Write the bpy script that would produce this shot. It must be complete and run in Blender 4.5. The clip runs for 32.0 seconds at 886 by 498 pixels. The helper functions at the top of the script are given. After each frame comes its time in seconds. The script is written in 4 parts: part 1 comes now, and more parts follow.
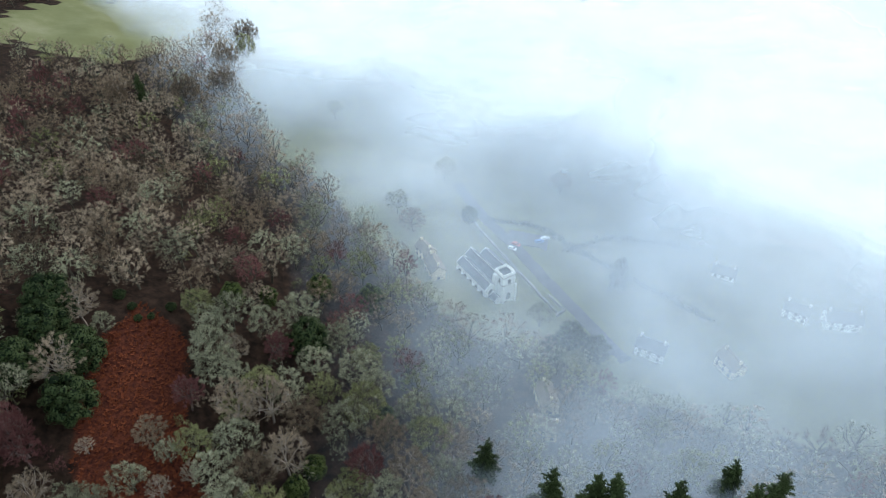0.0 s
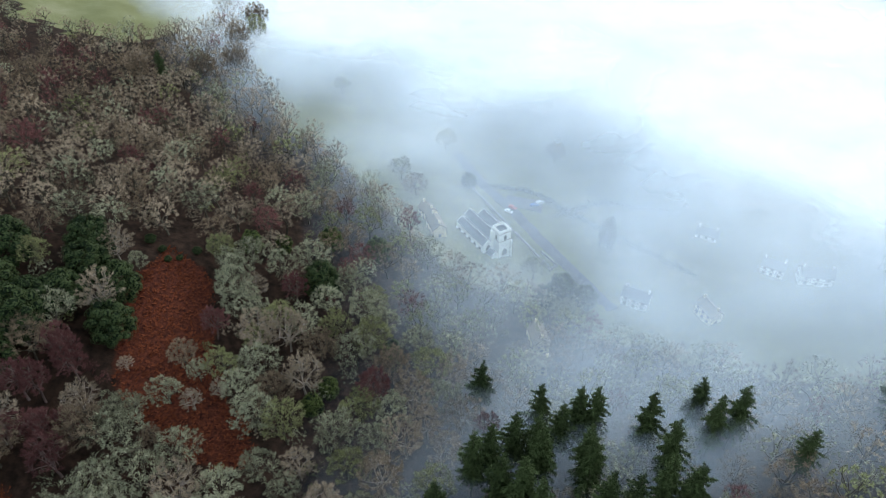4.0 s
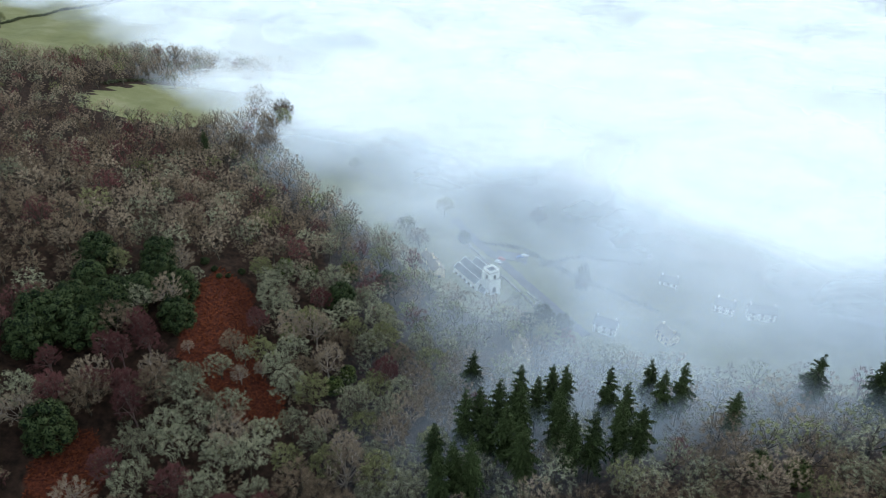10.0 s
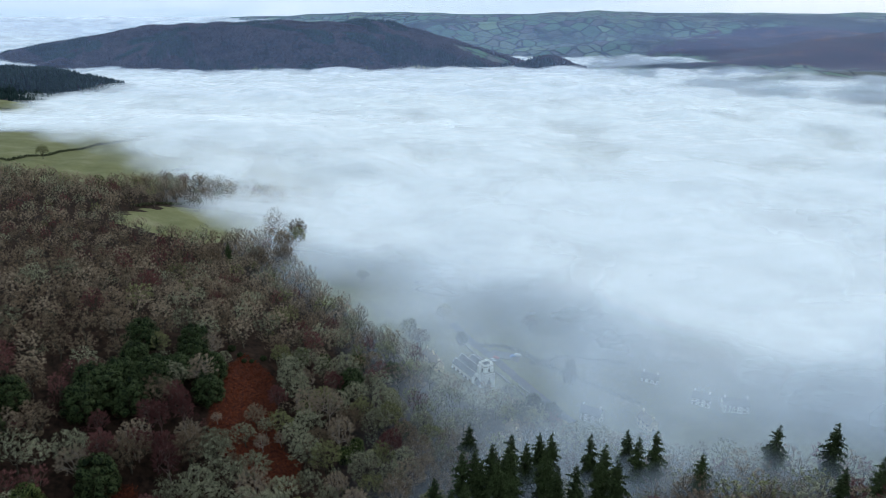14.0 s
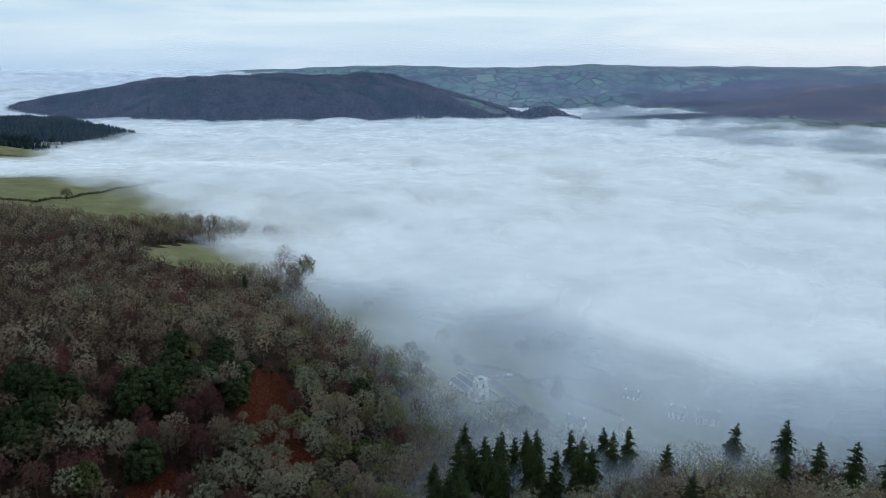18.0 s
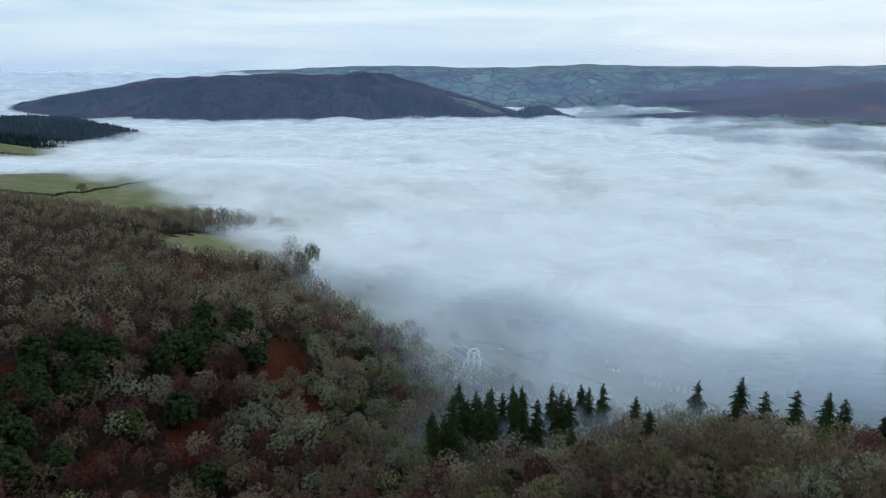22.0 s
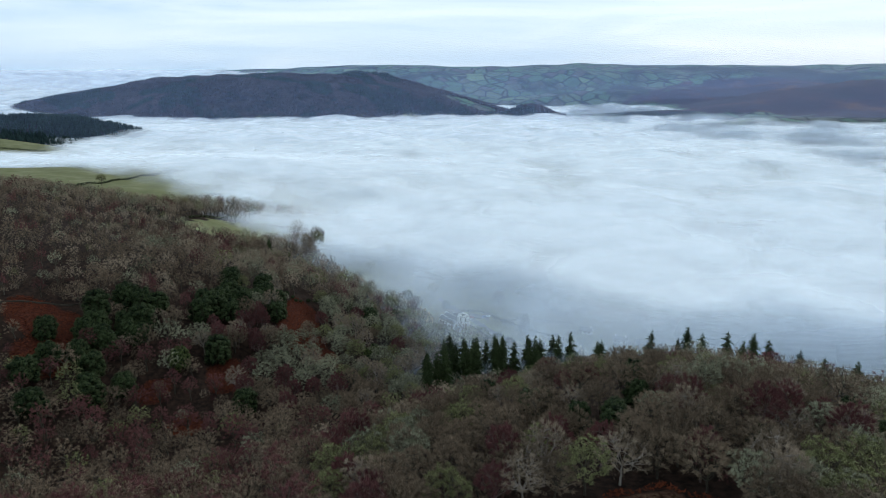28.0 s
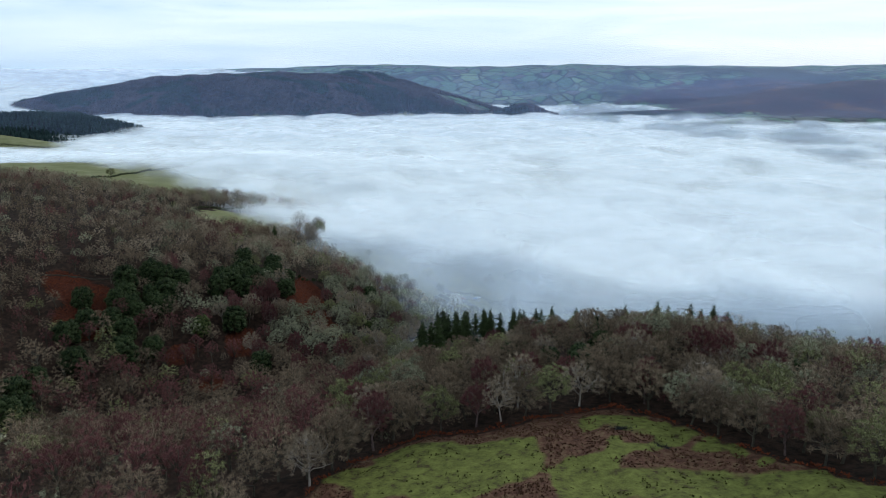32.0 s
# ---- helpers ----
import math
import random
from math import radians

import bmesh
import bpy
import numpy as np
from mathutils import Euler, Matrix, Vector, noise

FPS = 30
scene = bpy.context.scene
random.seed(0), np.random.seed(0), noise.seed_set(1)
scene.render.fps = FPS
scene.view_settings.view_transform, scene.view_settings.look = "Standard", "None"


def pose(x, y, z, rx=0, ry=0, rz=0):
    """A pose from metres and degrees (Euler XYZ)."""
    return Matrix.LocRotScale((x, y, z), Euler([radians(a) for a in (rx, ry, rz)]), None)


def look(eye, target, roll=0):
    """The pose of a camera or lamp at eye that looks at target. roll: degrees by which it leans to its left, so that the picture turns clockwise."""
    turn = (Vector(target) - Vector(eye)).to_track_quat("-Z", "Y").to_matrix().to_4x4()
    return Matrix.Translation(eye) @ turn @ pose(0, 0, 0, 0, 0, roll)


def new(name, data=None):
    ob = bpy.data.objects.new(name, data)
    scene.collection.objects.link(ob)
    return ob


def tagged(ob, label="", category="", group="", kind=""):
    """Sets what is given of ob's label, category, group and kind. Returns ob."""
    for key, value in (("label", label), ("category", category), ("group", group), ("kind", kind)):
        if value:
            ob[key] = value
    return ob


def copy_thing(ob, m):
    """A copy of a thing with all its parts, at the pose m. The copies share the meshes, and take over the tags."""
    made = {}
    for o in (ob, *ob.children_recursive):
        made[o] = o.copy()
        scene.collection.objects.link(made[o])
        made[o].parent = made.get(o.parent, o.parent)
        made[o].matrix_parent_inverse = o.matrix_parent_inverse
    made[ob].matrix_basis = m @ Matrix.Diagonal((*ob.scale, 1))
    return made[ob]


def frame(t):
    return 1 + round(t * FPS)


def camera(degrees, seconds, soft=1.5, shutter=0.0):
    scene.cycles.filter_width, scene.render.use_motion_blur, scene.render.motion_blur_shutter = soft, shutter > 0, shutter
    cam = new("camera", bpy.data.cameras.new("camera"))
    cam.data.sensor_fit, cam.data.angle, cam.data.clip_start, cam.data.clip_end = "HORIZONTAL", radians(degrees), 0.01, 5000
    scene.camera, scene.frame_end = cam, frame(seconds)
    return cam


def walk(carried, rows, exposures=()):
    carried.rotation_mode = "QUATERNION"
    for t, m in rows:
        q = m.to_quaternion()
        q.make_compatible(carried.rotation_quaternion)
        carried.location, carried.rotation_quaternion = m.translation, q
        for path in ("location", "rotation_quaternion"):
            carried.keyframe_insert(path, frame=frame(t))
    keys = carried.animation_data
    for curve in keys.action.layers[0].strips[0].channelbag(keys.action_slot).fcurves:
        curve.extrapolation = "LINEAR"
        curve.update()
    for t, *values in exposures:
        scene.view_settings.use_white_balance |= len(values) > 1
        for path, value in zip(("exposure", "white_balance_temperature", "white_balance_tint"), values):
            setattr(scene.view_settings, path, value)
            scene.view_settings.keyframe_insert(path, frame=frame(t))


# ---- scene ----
import functools
cam = camera(65.3, 32.0, soft=0.8)
PATH = [
    (0.0, 0.00, -0.00, 196.11, 51.10, -0.04, 0.18),
    (1.0, 0.12, -4.06, 196.35, 51.10, -0.02, 0.25),
    (2.0, 0.28, -10.05, 196.72, 51.00, -0.00, 0.31),
    (2.5, 0.36, -13.67, 196.92, 50.90, 0.03, 0.32),
    (4.5, 0.97, -32.70, 197.60, 50.75, 0.10, 0.37),
    (5.0, 1.06, -37.86, 197.88, 50.70, 0.12, 0.38),
    (6.0, 1.19, -48.43, 198.48, 50.60, 0.15, 0.36),
    (6.5, 1.23, -53.84, 198.77, 50.59, 0.16, 0.34),
    (7.0, 1.24, -59.33, 199.03, 50.98, 0.15, 0.34),
    (7.5, 1.27, -64.89, 199.28, 52.04, 0.12, 0.34),
    (8.0, 1.31, -70.49, 199.50, 53.79, 0.08, 0.34),
    (8.5, 1.39, -76.16, 199.68, 55.54, 0.04, 0.36),
    (9.0, 1.45, -81.81, 199.82, 57.21, 0.01, 0.38),
    (10.0, 1.70, -93.20, 200.08, 60.26, -0.03, 0.42),
    (11.0, 1.96, -104.60, 200.46, 63.15, -0.03, 0.43),
    (12.0, 2.10, -116.10, 200.99, 66.00, -0.03, 0.42),
    (13.0, 2.18, -127.76, 201.63, 68.76, -0.04, 0.42),
    (14.0, 2.23, -139.63, 202.33, 71.19, -0.06, 0.39),
    (15.0, 2.44, -151.64, 202.95, 73.27, -0.05, 0.38),
    (15.5, 2.57, -157.65, 203.20, 74.01, -0.04, 0.37),
    (17.5, 2.49, -180.70, 203.44, 75.22, -0.09, 0.30),
    (18.0, 2.61, -186.37, 203.48, 75.23, -0.09, 0.29),
    (19.0, 2.98, -197.58, 203.52, 75.25, -0.05, 0.25),
    (20.0, 3.40, -208.65, 203.50, 75.26, -0.03, 0.19),
    (21.0, 3.48, -219.83, 203.51, 75.25, -0.01, 0.12),
    (22.0, 3.56, -231.27, 203.57, 75.24, 0.00, 0.06),
    (23.0, 3.72, -242.79, 203.62, 75.20, 0.02, -0.02),
    (24.0, 4.05, -254.24, 203.65, 75.17, 0.02, -0.08),
    (25.0, 4.49, -265.81, 203.62, 75.15, 0.02, -0.13),
    (25.5, 4.74, -271.66, 203.60, 75.16, 0.02, -0.16),
    (27.5, 4.96, -294.87, 203.47, 75.16, 0.06, -0.35),
    (28.0, 5.01, -300.73, 203.50, 75.17, 0.05, -0.40),
    (29.0, 5.08, -312.64, 203.52, 75.19, 0.01, -0.50),
    (30.0, 5.13, -324.63, 203.46, 75.19, -0.03, -0.61),
    (31.0, 5.23, -336.46, 203.40, 75.15, -0.07, -0.71),
    (32.0, 5.30, -348.13, 203.39, 75.16, -0.12, -0.81),
]
walk(cam, [(t, pose(x, y, z, rx, ry, rz)) for t, x, y, z, rx, ry, rz in PATH],
     exposures=[(0.0, 0.64, 6700, 10), (2.5, 0.64, 6700, 10), (6.0, 0.85, 6720, 10), (8.5, 0.8, 6720, 10), (11.0, 0.33, 6650, 10), (14.0, 0.03, 6550, 10), (17.0, -0.24, 6450, 10), (24.0, -0.14, 6500, 10), (32.0, 0.02, 6550, 10)])
scene.cycles.transparent_max_bounces = 48

# ---- world and sun ----
SUN_ELEV, SUN_AZ = radians(22), radians(40)      # low winter sun behind cloud, ahead and to the right
world = bpy.data.worlds.new("overcast_sky")
scene.world = world
world.use_nodes = True
wn, wl = world.node_tree.nodes, world.node_tree.links
wn.clear()


def wnode(kind, **kw):
    n = wn.new(kind)
    for k, v in kw.items():
        n.inputs[k].default_value = v
    return n


sky = wn.new("ShaderNodeTexSky")
sky.sky_type, sky.sun_disc = "NISHITA", False
sky.sun_elevation, sky.sun_rotation = SUN_ELEV, SUN_AZ
sky_dim = wn.new("ShaderNodeVectorMath")
sky_dim.operation = "SCALE"
sky_dim.inputs["Scale"].default_value = 0.10
wl.new(sky.outputs[0], sky_dim.inputs[0])
w_co = wn.new("ShaderNodeTexCoord")
w_map = wn.new("ShaderNodeMapping")
w_map.inputs["Scale"].default_value = (1.0, 1.0, 11.0)
wl.new(w_co.outputs["Generated"], w_map.inputs[0])
w_noise = wnode("ShaderNodeTexNoise", Scale=2.2, Detail=6.0, Roughness=0.55, Distortion=0.6)
wl.new(w_map.outputs[0], w_noise.inputs["Vector"])
w_ramp = wn.new("ShaderNodeValToRGB")
w_ramp.color_ramp.elements[0].position, w_ramp.color_ramp.elements[0].color = 0.34, (0.53, 0.73, 0.92, 1)
w_ramp.color_ramp.elements[1].position, w_ramp.color_ramp.elements[1].color = 0.68, (0.78, 0.93, 1.03, 1)
wl.new(w_noise.outputs[0], w_ramp.inputs[0])
w_mix = wn.new("ShaderNodeMix")
w_mix.data_type = "RGBA"
w_mix.inputs[0].default_value = 0.92
wl.new(sky_dim.outputs[0], w_mix.inputs[6])
wl.new(w_ramp.outputs[0], w_mix.inputs[7])
w_bg = wnode("ShaderNodeBackground", Strength=1.14)
w_out = wn.new("ShaderNodeOutputWorld")
wl.new(w_mix.outputs[2], w_bg.inputs[0])
wl.new(w_bg.outputs[0], w_out.inputs[0])

sun = new("sun", bpy.data.lights.new("sun", "SUN"))
sun.data.energy, sun.data.angle, sun.data.color = 1.3, radians(25), (1.0, 0.98, 0.95)
sun.matrix_world = look((math.sin(SUN_AZ) * 50, math.cos(SUN_AZ) * 50, 50 * math.tan(SUN_ELEV)), (0, 0, 0))


# ---- materials ----
def nodes_of(name):
    m = bpy.data.materials.new(name)
    m.use_nodes = True
    nt = m.node_tree
    nt.nodes.clear()
    return m, nt.nodes, nt.links


def surface(name, dark, light, scale=1.0, rough=0.8, bump=0.0, spread=0.25, metal=0.0, coarse=0.12, gloss=0.06):
    """Two scales of noise between two colours, and a shift from object to object and piece to piece."""
    m, n, l = nodes_of(name)
    co = n.new("ShaderNodeNewGeometry")
    fine = n.new("ShaderNodeTexNoise")
    fine.inputs["Scale"].default_value, fine.inputs["Detail"].default_value = scale, 5
    wide = n.new("ShaderNodeTexNoise")
    wide.inputs["Scale"].default_value, wide.inputs["Detail"].default_value = scale * coarse, 2
    l.new(co.outputs["Position"], fine.inputs["Vector"])
    l.new(co.outputs["Position"], wide.inputs["Vector"])
    info = n.new("ShaderNodeObjectInfo")
    add = n.new("ShaderNodeMath")
    add.operation = "ADD"
    l.new(fine.outputs[0], add.inputs[0])
    l.new(wide.outputs[0], add.inputs[1])
    isl = n.new("ShaderNodeMath")
    isl.operation = "ADD"
    l.new(info.outputs["Random"], isl.inputs[0])
    l.new(co.outputs["Random Per Island"], isl.inputs[1])
    mul = n.new("ShaderNodeMath")
    mul.operation = "MULTIPLY_ADD"
    l.new(isl.outputs[0], mul.inputs[0])
    mul.inputs[1].default_value = spread
    l.new(add.outputs[0], mul.inputs[2])
    ramp = n.new("ShaderNodeValToRGB")
    e = ramp.color_ramp.elements
    e[0].position, e[0].color = 0.35, (*dark, 1)
    e[1].position, e[1].color = 0.75, (*light, 1)
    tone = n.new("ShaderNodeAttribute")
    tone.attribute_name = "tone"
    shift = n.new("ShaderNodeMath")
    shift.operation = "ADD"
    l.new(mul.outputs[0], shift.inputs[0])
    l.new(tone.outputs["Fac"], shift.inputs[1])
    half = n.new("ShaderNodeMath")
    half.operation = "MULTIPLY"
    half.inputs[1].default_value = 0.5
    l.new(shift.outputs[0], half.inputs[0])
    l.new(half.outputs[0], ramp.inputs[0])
    b = n.new("ShaderNodeBsdfPrincipled")
    b.inputs["Roughness"].default_value, b.inputs["Metallic"].default_value = rough, metal
    b.inputs["Specular IOR Level"].default_value = gloss
    l.new(ramp.outputs[0], b.inputs["Base Color"])
    if bump:
        bm_ = n.new("ShaderNodeBump")
        bm_.inputs["Strength"].default_value, bm_.inputs["Distance"].default_value = bump, 0.3
        l.new(fine.outputs[0], bm_.inputs["Height"])
        l.new(bm_.outputs[0], b.inputs["Normal"])
    o = n.new("ShaderNodeOutputMaterial")
    l.new(b.outputs[0], o.inputs[0])
    return m


PALE_BARK = surface("pale_bark", (0.075, 0.060, 0.050), (0.30, 0.25, 0.215), 1.0, 0.9, 0.2)
BIRCH_BARK = surface("birch_bark", (0.040, 0.026, 0.024), (0.17, 0.115, 0.105), 1.0, 0.9, 0.2)
BARK = surface("bark", (0.022, 0.018, 0.013), (0.085, 0.072, 0.054), 3.0, 0.9, 0.4)
TWIGS = [
    surface("twig_lichen", (0.042, 0.042, 0.025), (0.295, 0.285, 0.19), 0.45, 0.9),
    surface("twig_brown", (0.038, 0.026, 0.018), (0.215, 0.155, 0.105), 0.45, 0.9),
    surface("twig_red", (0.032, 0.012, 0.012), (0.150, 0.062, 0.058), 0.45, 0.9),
    surface("twig_olive", (0.040, 0.042, 0.016), (0.21, 0.205, 0.095), 0.45, 0.9),
    surface("twig_grey", (0.045, 0.034, 0.025), (0.31, 0.235, 0.168), 0.45, 0.9),
]
HOLM = surface("holm_leaf", (0.005, 0.012, 0.004), (0.045, 0.060, 0.023), 0.9, 0.6, 0.0, 0.35)
# dark copy of the leaf colour: the shade inside the clumps painted in
HOLM_SHADE = surface("holm_inner_shade", (0.003, 0.006, 0.003), (0.009, 0.015, 0.006), 0.8, 0.8)
IVY = surface("ivy_leaf", (0.015, 0.025, 0.007), (0.075, 0.092, 0.028), 0.7, 0.6, 0.0, 0.35)
FIR = surface("fir_needle", (0.003, 0.008, 0.003), (0.050, 0.068, 0.026), 0.7, 0.7, 0.0, 0.45)
RENDER_WHITE = surface("limewash", (0.66, 0.66, 0.62), (0.86, 0.86, 0.83), 1.2, 0.85, 0.05)
GLASS_DARK = surface("old_window_glass", (0.02, 0.025, 0.03), (0.05, 0.055, 0.06), 2.0, 0.15, gloss=0.5)
STONE = surface("wall_stone", (0.11, 0.105, 0.09), (0.30, 0.285, 0.25), 1.5, 0.9, 0.4)
THATCH = surface("cottage_thatch", (0.10, 0.075, 0.05), (0.22, 0.17, 0.11), 2.5, 0.95, 0.4)
COB = surface("cream_render", (0.55, 0.42, 0.24), (0.75, 0.62, 0.40), 1.0, 0.9, 0.05)
ASPHALT = surface("lane_asphalt", (0.06, 0.06, 0.065), (0.14, 0.14, 0.145), 0.8, 0.9, 0.1)
RUBBER = surface("tyre_rubber", (0.012, 0.012, 0.012), (0.03, 0.03, 0.03), 4.0, 0.8)
PAINTS = [surface("car_paint_" + n_, d_, l_, 1.0, 0.3, 0.0, 0.0, gloss=0.5) for n_, d_, l_ in
          (("blue", (0.08, 0.17, 0.42), (0.16, 0.28, 0.58)), ("red", (0.42, 0.06, 0.04), (0.55, 0.10, 0.07)), ("white", (0.70, 0.71, 0.73), (0.85, 0.86, 0.88)))]
# distant woods lean blue: part of the haze is put into the colour
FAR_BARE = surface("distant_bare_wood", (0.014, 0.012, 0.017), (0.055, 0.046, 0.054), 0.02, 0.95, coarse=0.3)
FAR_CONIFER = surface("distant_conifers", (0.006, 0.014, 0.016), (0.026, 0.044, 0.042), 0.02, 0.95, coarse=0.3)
HEDGE = surface("hedge_leaf", (0.03, 0.035, 0.022), (0.085, 0.09, 0.05), 0.8, 0.9, 0.0, 0.35)
SLATE = surface("slate", (0.035, 0.04, 0.05), (0.11, 0.12, 0.14), 2.5, 0.55, 0.2)


# ---- ground ----
HILLS = [(-700, -300, 350, 148.0), (-700, 300, 350, 66.9), (-650, 750, 300, 41.2), (-330, 0, 170, -6.1),
         (-330, -300, 220, 37.6), (-330, 250, 160, 44.5), (-330, 520, 170, -5.3), (-250, 800, 180, 18.0),
         (-180, 120, 90, 25.9), (-180, 300, 110, -4.9), (-110, 60, 60, -7.1), (-90, 170, 60, 11.2),
         (-60, -120, 90, 6.7), (0, -350, 200, 53.4), (60, -130, 80, 13.7), (60, -30, 60, 18.6)]
SPURS = [(155, 5, 80, 31.0), (210, -110, 110, 10.0), (250, -350, 200, 63.8), (450, -250, 200, 78.8),
         (20, 40, 50, -7.5), (-20, 190, 70, -1.8), (-140, -40, 60, -27.4), (450, 100, 200, -18.8), (100, 250, 120, 1.0)]
# far hills: centre x, y, half-width across, half-depth, turn in degrees, height
FAR = [(-690, 2780, 520, 360, 8, 176), (-1370, 2760, 340, 260, 10, 96), (-1700, 2700, 170, 150, 14, 34), (-70, 2700, 340, 240, 4, 92), (-1150, 1620, 340, 190, 0, 86),
       (2300, 2950, 1000, 600, 10, 162), (800, 2500, 420, 120, 8, 34), (1250, 2150, 420, 150, 6, 30), (1400, 1700, 420, 140, -4, 30),
       (360, 2450, 90, 60, 0, 52), (-1150, 1290, 320, 110, 0, 60),
       (-900, 2440, 260, 110, 14, 62), (-430, 2420, 210, 110, -8, 58), (-1300, 2440, 150, 80, 20, 40), (-120, 2480, 190, 90, 10, 40)]


def smooth(a, b, x):
    t = np.clip((x - a) / (b - a), 0, 1)
    return t * t * (3 - 2 * t)


@functools.lru_cache(maxsize=None)
def crossing(seed):
    r = np.random.RandomState(seed)
    return [(math.cos(a), math.sin(a), k * 6.28, p) for a, k, p in ((r.uniform(0, 6.28), r.uniform(0.6, 1.7), r.uniform(0, 6.28)) for _ in range(7))]


def waves(x, y, size, seed):
    """Smooth unevenness from a few crossing waves, about -1 to 1."""
    return sum(np.sin((x * c + y * s) * (k / size) + p) for c, s, k, p in crossing(seed)) / 3.6


def ground_z(x, y):
    x, y = np.asarray(x, float), np.asarray(y, float)
    z = -20.0 + 0 * x
    for cx, cy, s, h in HILLS + SPURS:
        z = z + h * np.exp(-((x - cx) ** 2 + (y - cy) ** 2) / (2 * s * s))
    near = smooth(2300, 900, np.hypot(x, y))
    z = z + near * (1.6 * waves(x, y, 55, 3) + 0.5 * waves(x, y, 17, 4))
    for cx, cy, w, d, turn, h in FAR:
        c, s = math.cos(radians(turn)), math.sin(radians(turn))
        u, v = ((x - cx) * c + (y - cy) * s) / w, (-(x - cx) * s + (y - cy) * c) / d
        z = z + h * np.exp(-(u * u + v * v) ** 1.3 * 0.8) * (1 + 0.05 * waves(x, y, 420, 9) + 0.03 * waves(x, y, 150, 10))
    far = np.hypot(x, y + 250)
    east = smooth(-1700, -900, x)
    rim = -20 + smooth(2950, 4750, far) * (226 + 14 * waves(x, y, 1700, 12) + 5 * waves(x, y, 420, 13)) * east
    rim = rim + smooth(2950, 3400, far) * smooth(4700, 4100, far) * east * (16 * waves(x, y, 820, 14) + 7 * waves(x, y, 330, 15))
    rim = np.maximum(rim, -20 + smooth(3700, 4800, far) * 205 * smooth(-2500, -1200, x))
    return np.maximum(z, rim)


def grid_axis(fine, near, far):
    a = list(np.arange(-near, near + 1e-6, fine))
    step, p = fine, near
    while p < far:
        step = min(step * 1.09, 60)
        p = min(p + step, far)
        a.append(p)
        a.insert(0, -p)
    return np.array(a)


def sheet(name, X, Y, Z, material, smooth_faces=True):
    ny, nx = X.shape
    co = np.stack([X, Y, Z], -1).reshape(-1, 3)
    i = np.arange(ny * nx).reshape(ny, nx)
    f = np.stack([i[:-1, :-1], i[:-1, 1:], i[1:, 1:], i[1:, :-1]], -1).reshape(-1, 4)
    me = bpy.data.meshes.new(name)
    me.vertices.add(len(co))
    me.vertices.foreach_set("co", co.ravel())
    me.loops.add(f.size)
    me.loops.foreach_set("vertex_index", f.ravel().astype(np.int32))
    me.polygons.add(len(f))
    me.polygons.foreach_set("loop_start", np.arange(0, f.size, 4, dtype=np.int32))
    me.polygons.foreach_set("use_smooth", np.full(len(f), smooth_faces))
    me.update()
    me.materials.append(material)
    return me


def layer(me, name, values):
    me.attributes.new(name, "FLOAT", "POINT").data.foreach_set("value", np.asarray(values, np.float32).ravel())


def blob(x, y, cx, cy, rx, ry, turn=0.0, edge=0.25):
    """1 inside an uneven oval, 0 outside."""
    c, s = math.cos(radians(turn)), math.sin(radians(turn))
    u, v = ((x - cx) * c + (y - cy) * s) / rx, (-(x - cx) * s + (y - cy) * c) / ry
    return smooth(1 + edge, 1 - edge, np.hypot(u, v) + 0.12 * waves(x, y, 22, 31))


EDGE_X = [-900, -560, -450, -363, -323, -283, -211, -140, -120, -88, -59, -32, -6, 10, 30, 47, 60, 96, 141, 250, 420, 900]
EDGE_Y = [380, 420, 480, 470, 505, 575, 592, 585, 372, 300, 274, 232, 200, 184, 178, 176, 160, 145, 135, 118, 50, -100]


def beyond_edge(x, y):
    """How far beyond the lower edge of the wood a place lies, in metres."""
    return y - np.interp(x, EDGE_X, EDGE_Y) + 3 * waves(x, y, 30, 33)


def glade(x, y):
    return blob(x, y, -92, 156, 12, 8, 15)


def upper_field(x, y):
    return blob(x, y, -207, 428, 50, 76, -18, 0.06)


def fields(x, y):
    """How far the ground is pasture."""
    return np.clip(smooth(-4, 4, beyond_edge(x, y)) + upper_field(x, y), 0, 1)


HEATH_X = [-60, -36, -30, -23, -7, 11, 30, 49, 69, 82, 92, 104, 121, 190, 300]
HEATH_Y = [-260, -195, -180, -164, -146, -141, -142, -136, -131, -141, -160, -176, -192, -225, -250]


def heath(x, y):
    return smooth(3, -3, y - np.interp(x, HEATH_X, HEATH_Y) + 1.5 * waves(x, y, 9, 36))


def near_line(x, y, pts, width):
    best = 1e9
    for (ax, ay), (bx, by) in zip(pts, pts[1:]):
        t = np.clip(((x - ax) * (bx - ax) + (y - ay) * (by - ay)) / ((bx - ax) ** 2 + (by - ay) ** 2), 0, 1)
        best = np.minimum(best, np.hypot(x - ax - t * (bx - ax), y - ay - t * (by - ay)))
    return smooth(width * 1.4, width * 0.6, best + 0.6 * waves(x, y, 8, 37))


def turf(x, y):
    """The mown and grazed green of the heath: a mound and the paths that cross it."""
    g = blob(x, y, 8, -167, 31, 19, 4, 0.1) + blob(x, y, 48, -182, 11, 13, 0, 0.2) + 0.66 * blob(x, y, 74, -150, 17, 8, -18, 0.3) + 0.78 * blob(x, y, 86, -191, 36, 13, -10, 0.25)
    g = g + near_line(x, y, [(40, -192), (45, -173), (57, -168), (78, -161), (93, -166)], 2.8)
    g = g + near_line(x, y, [(53, -141), (57, -153), (61, -165)], 1.7) + near_line(x, y, [(56, -139), (72, -139), (82, -150), (93, -165), (104, -182), (124, -199)], 1.6)
    return np.clip(g, 0, 1)


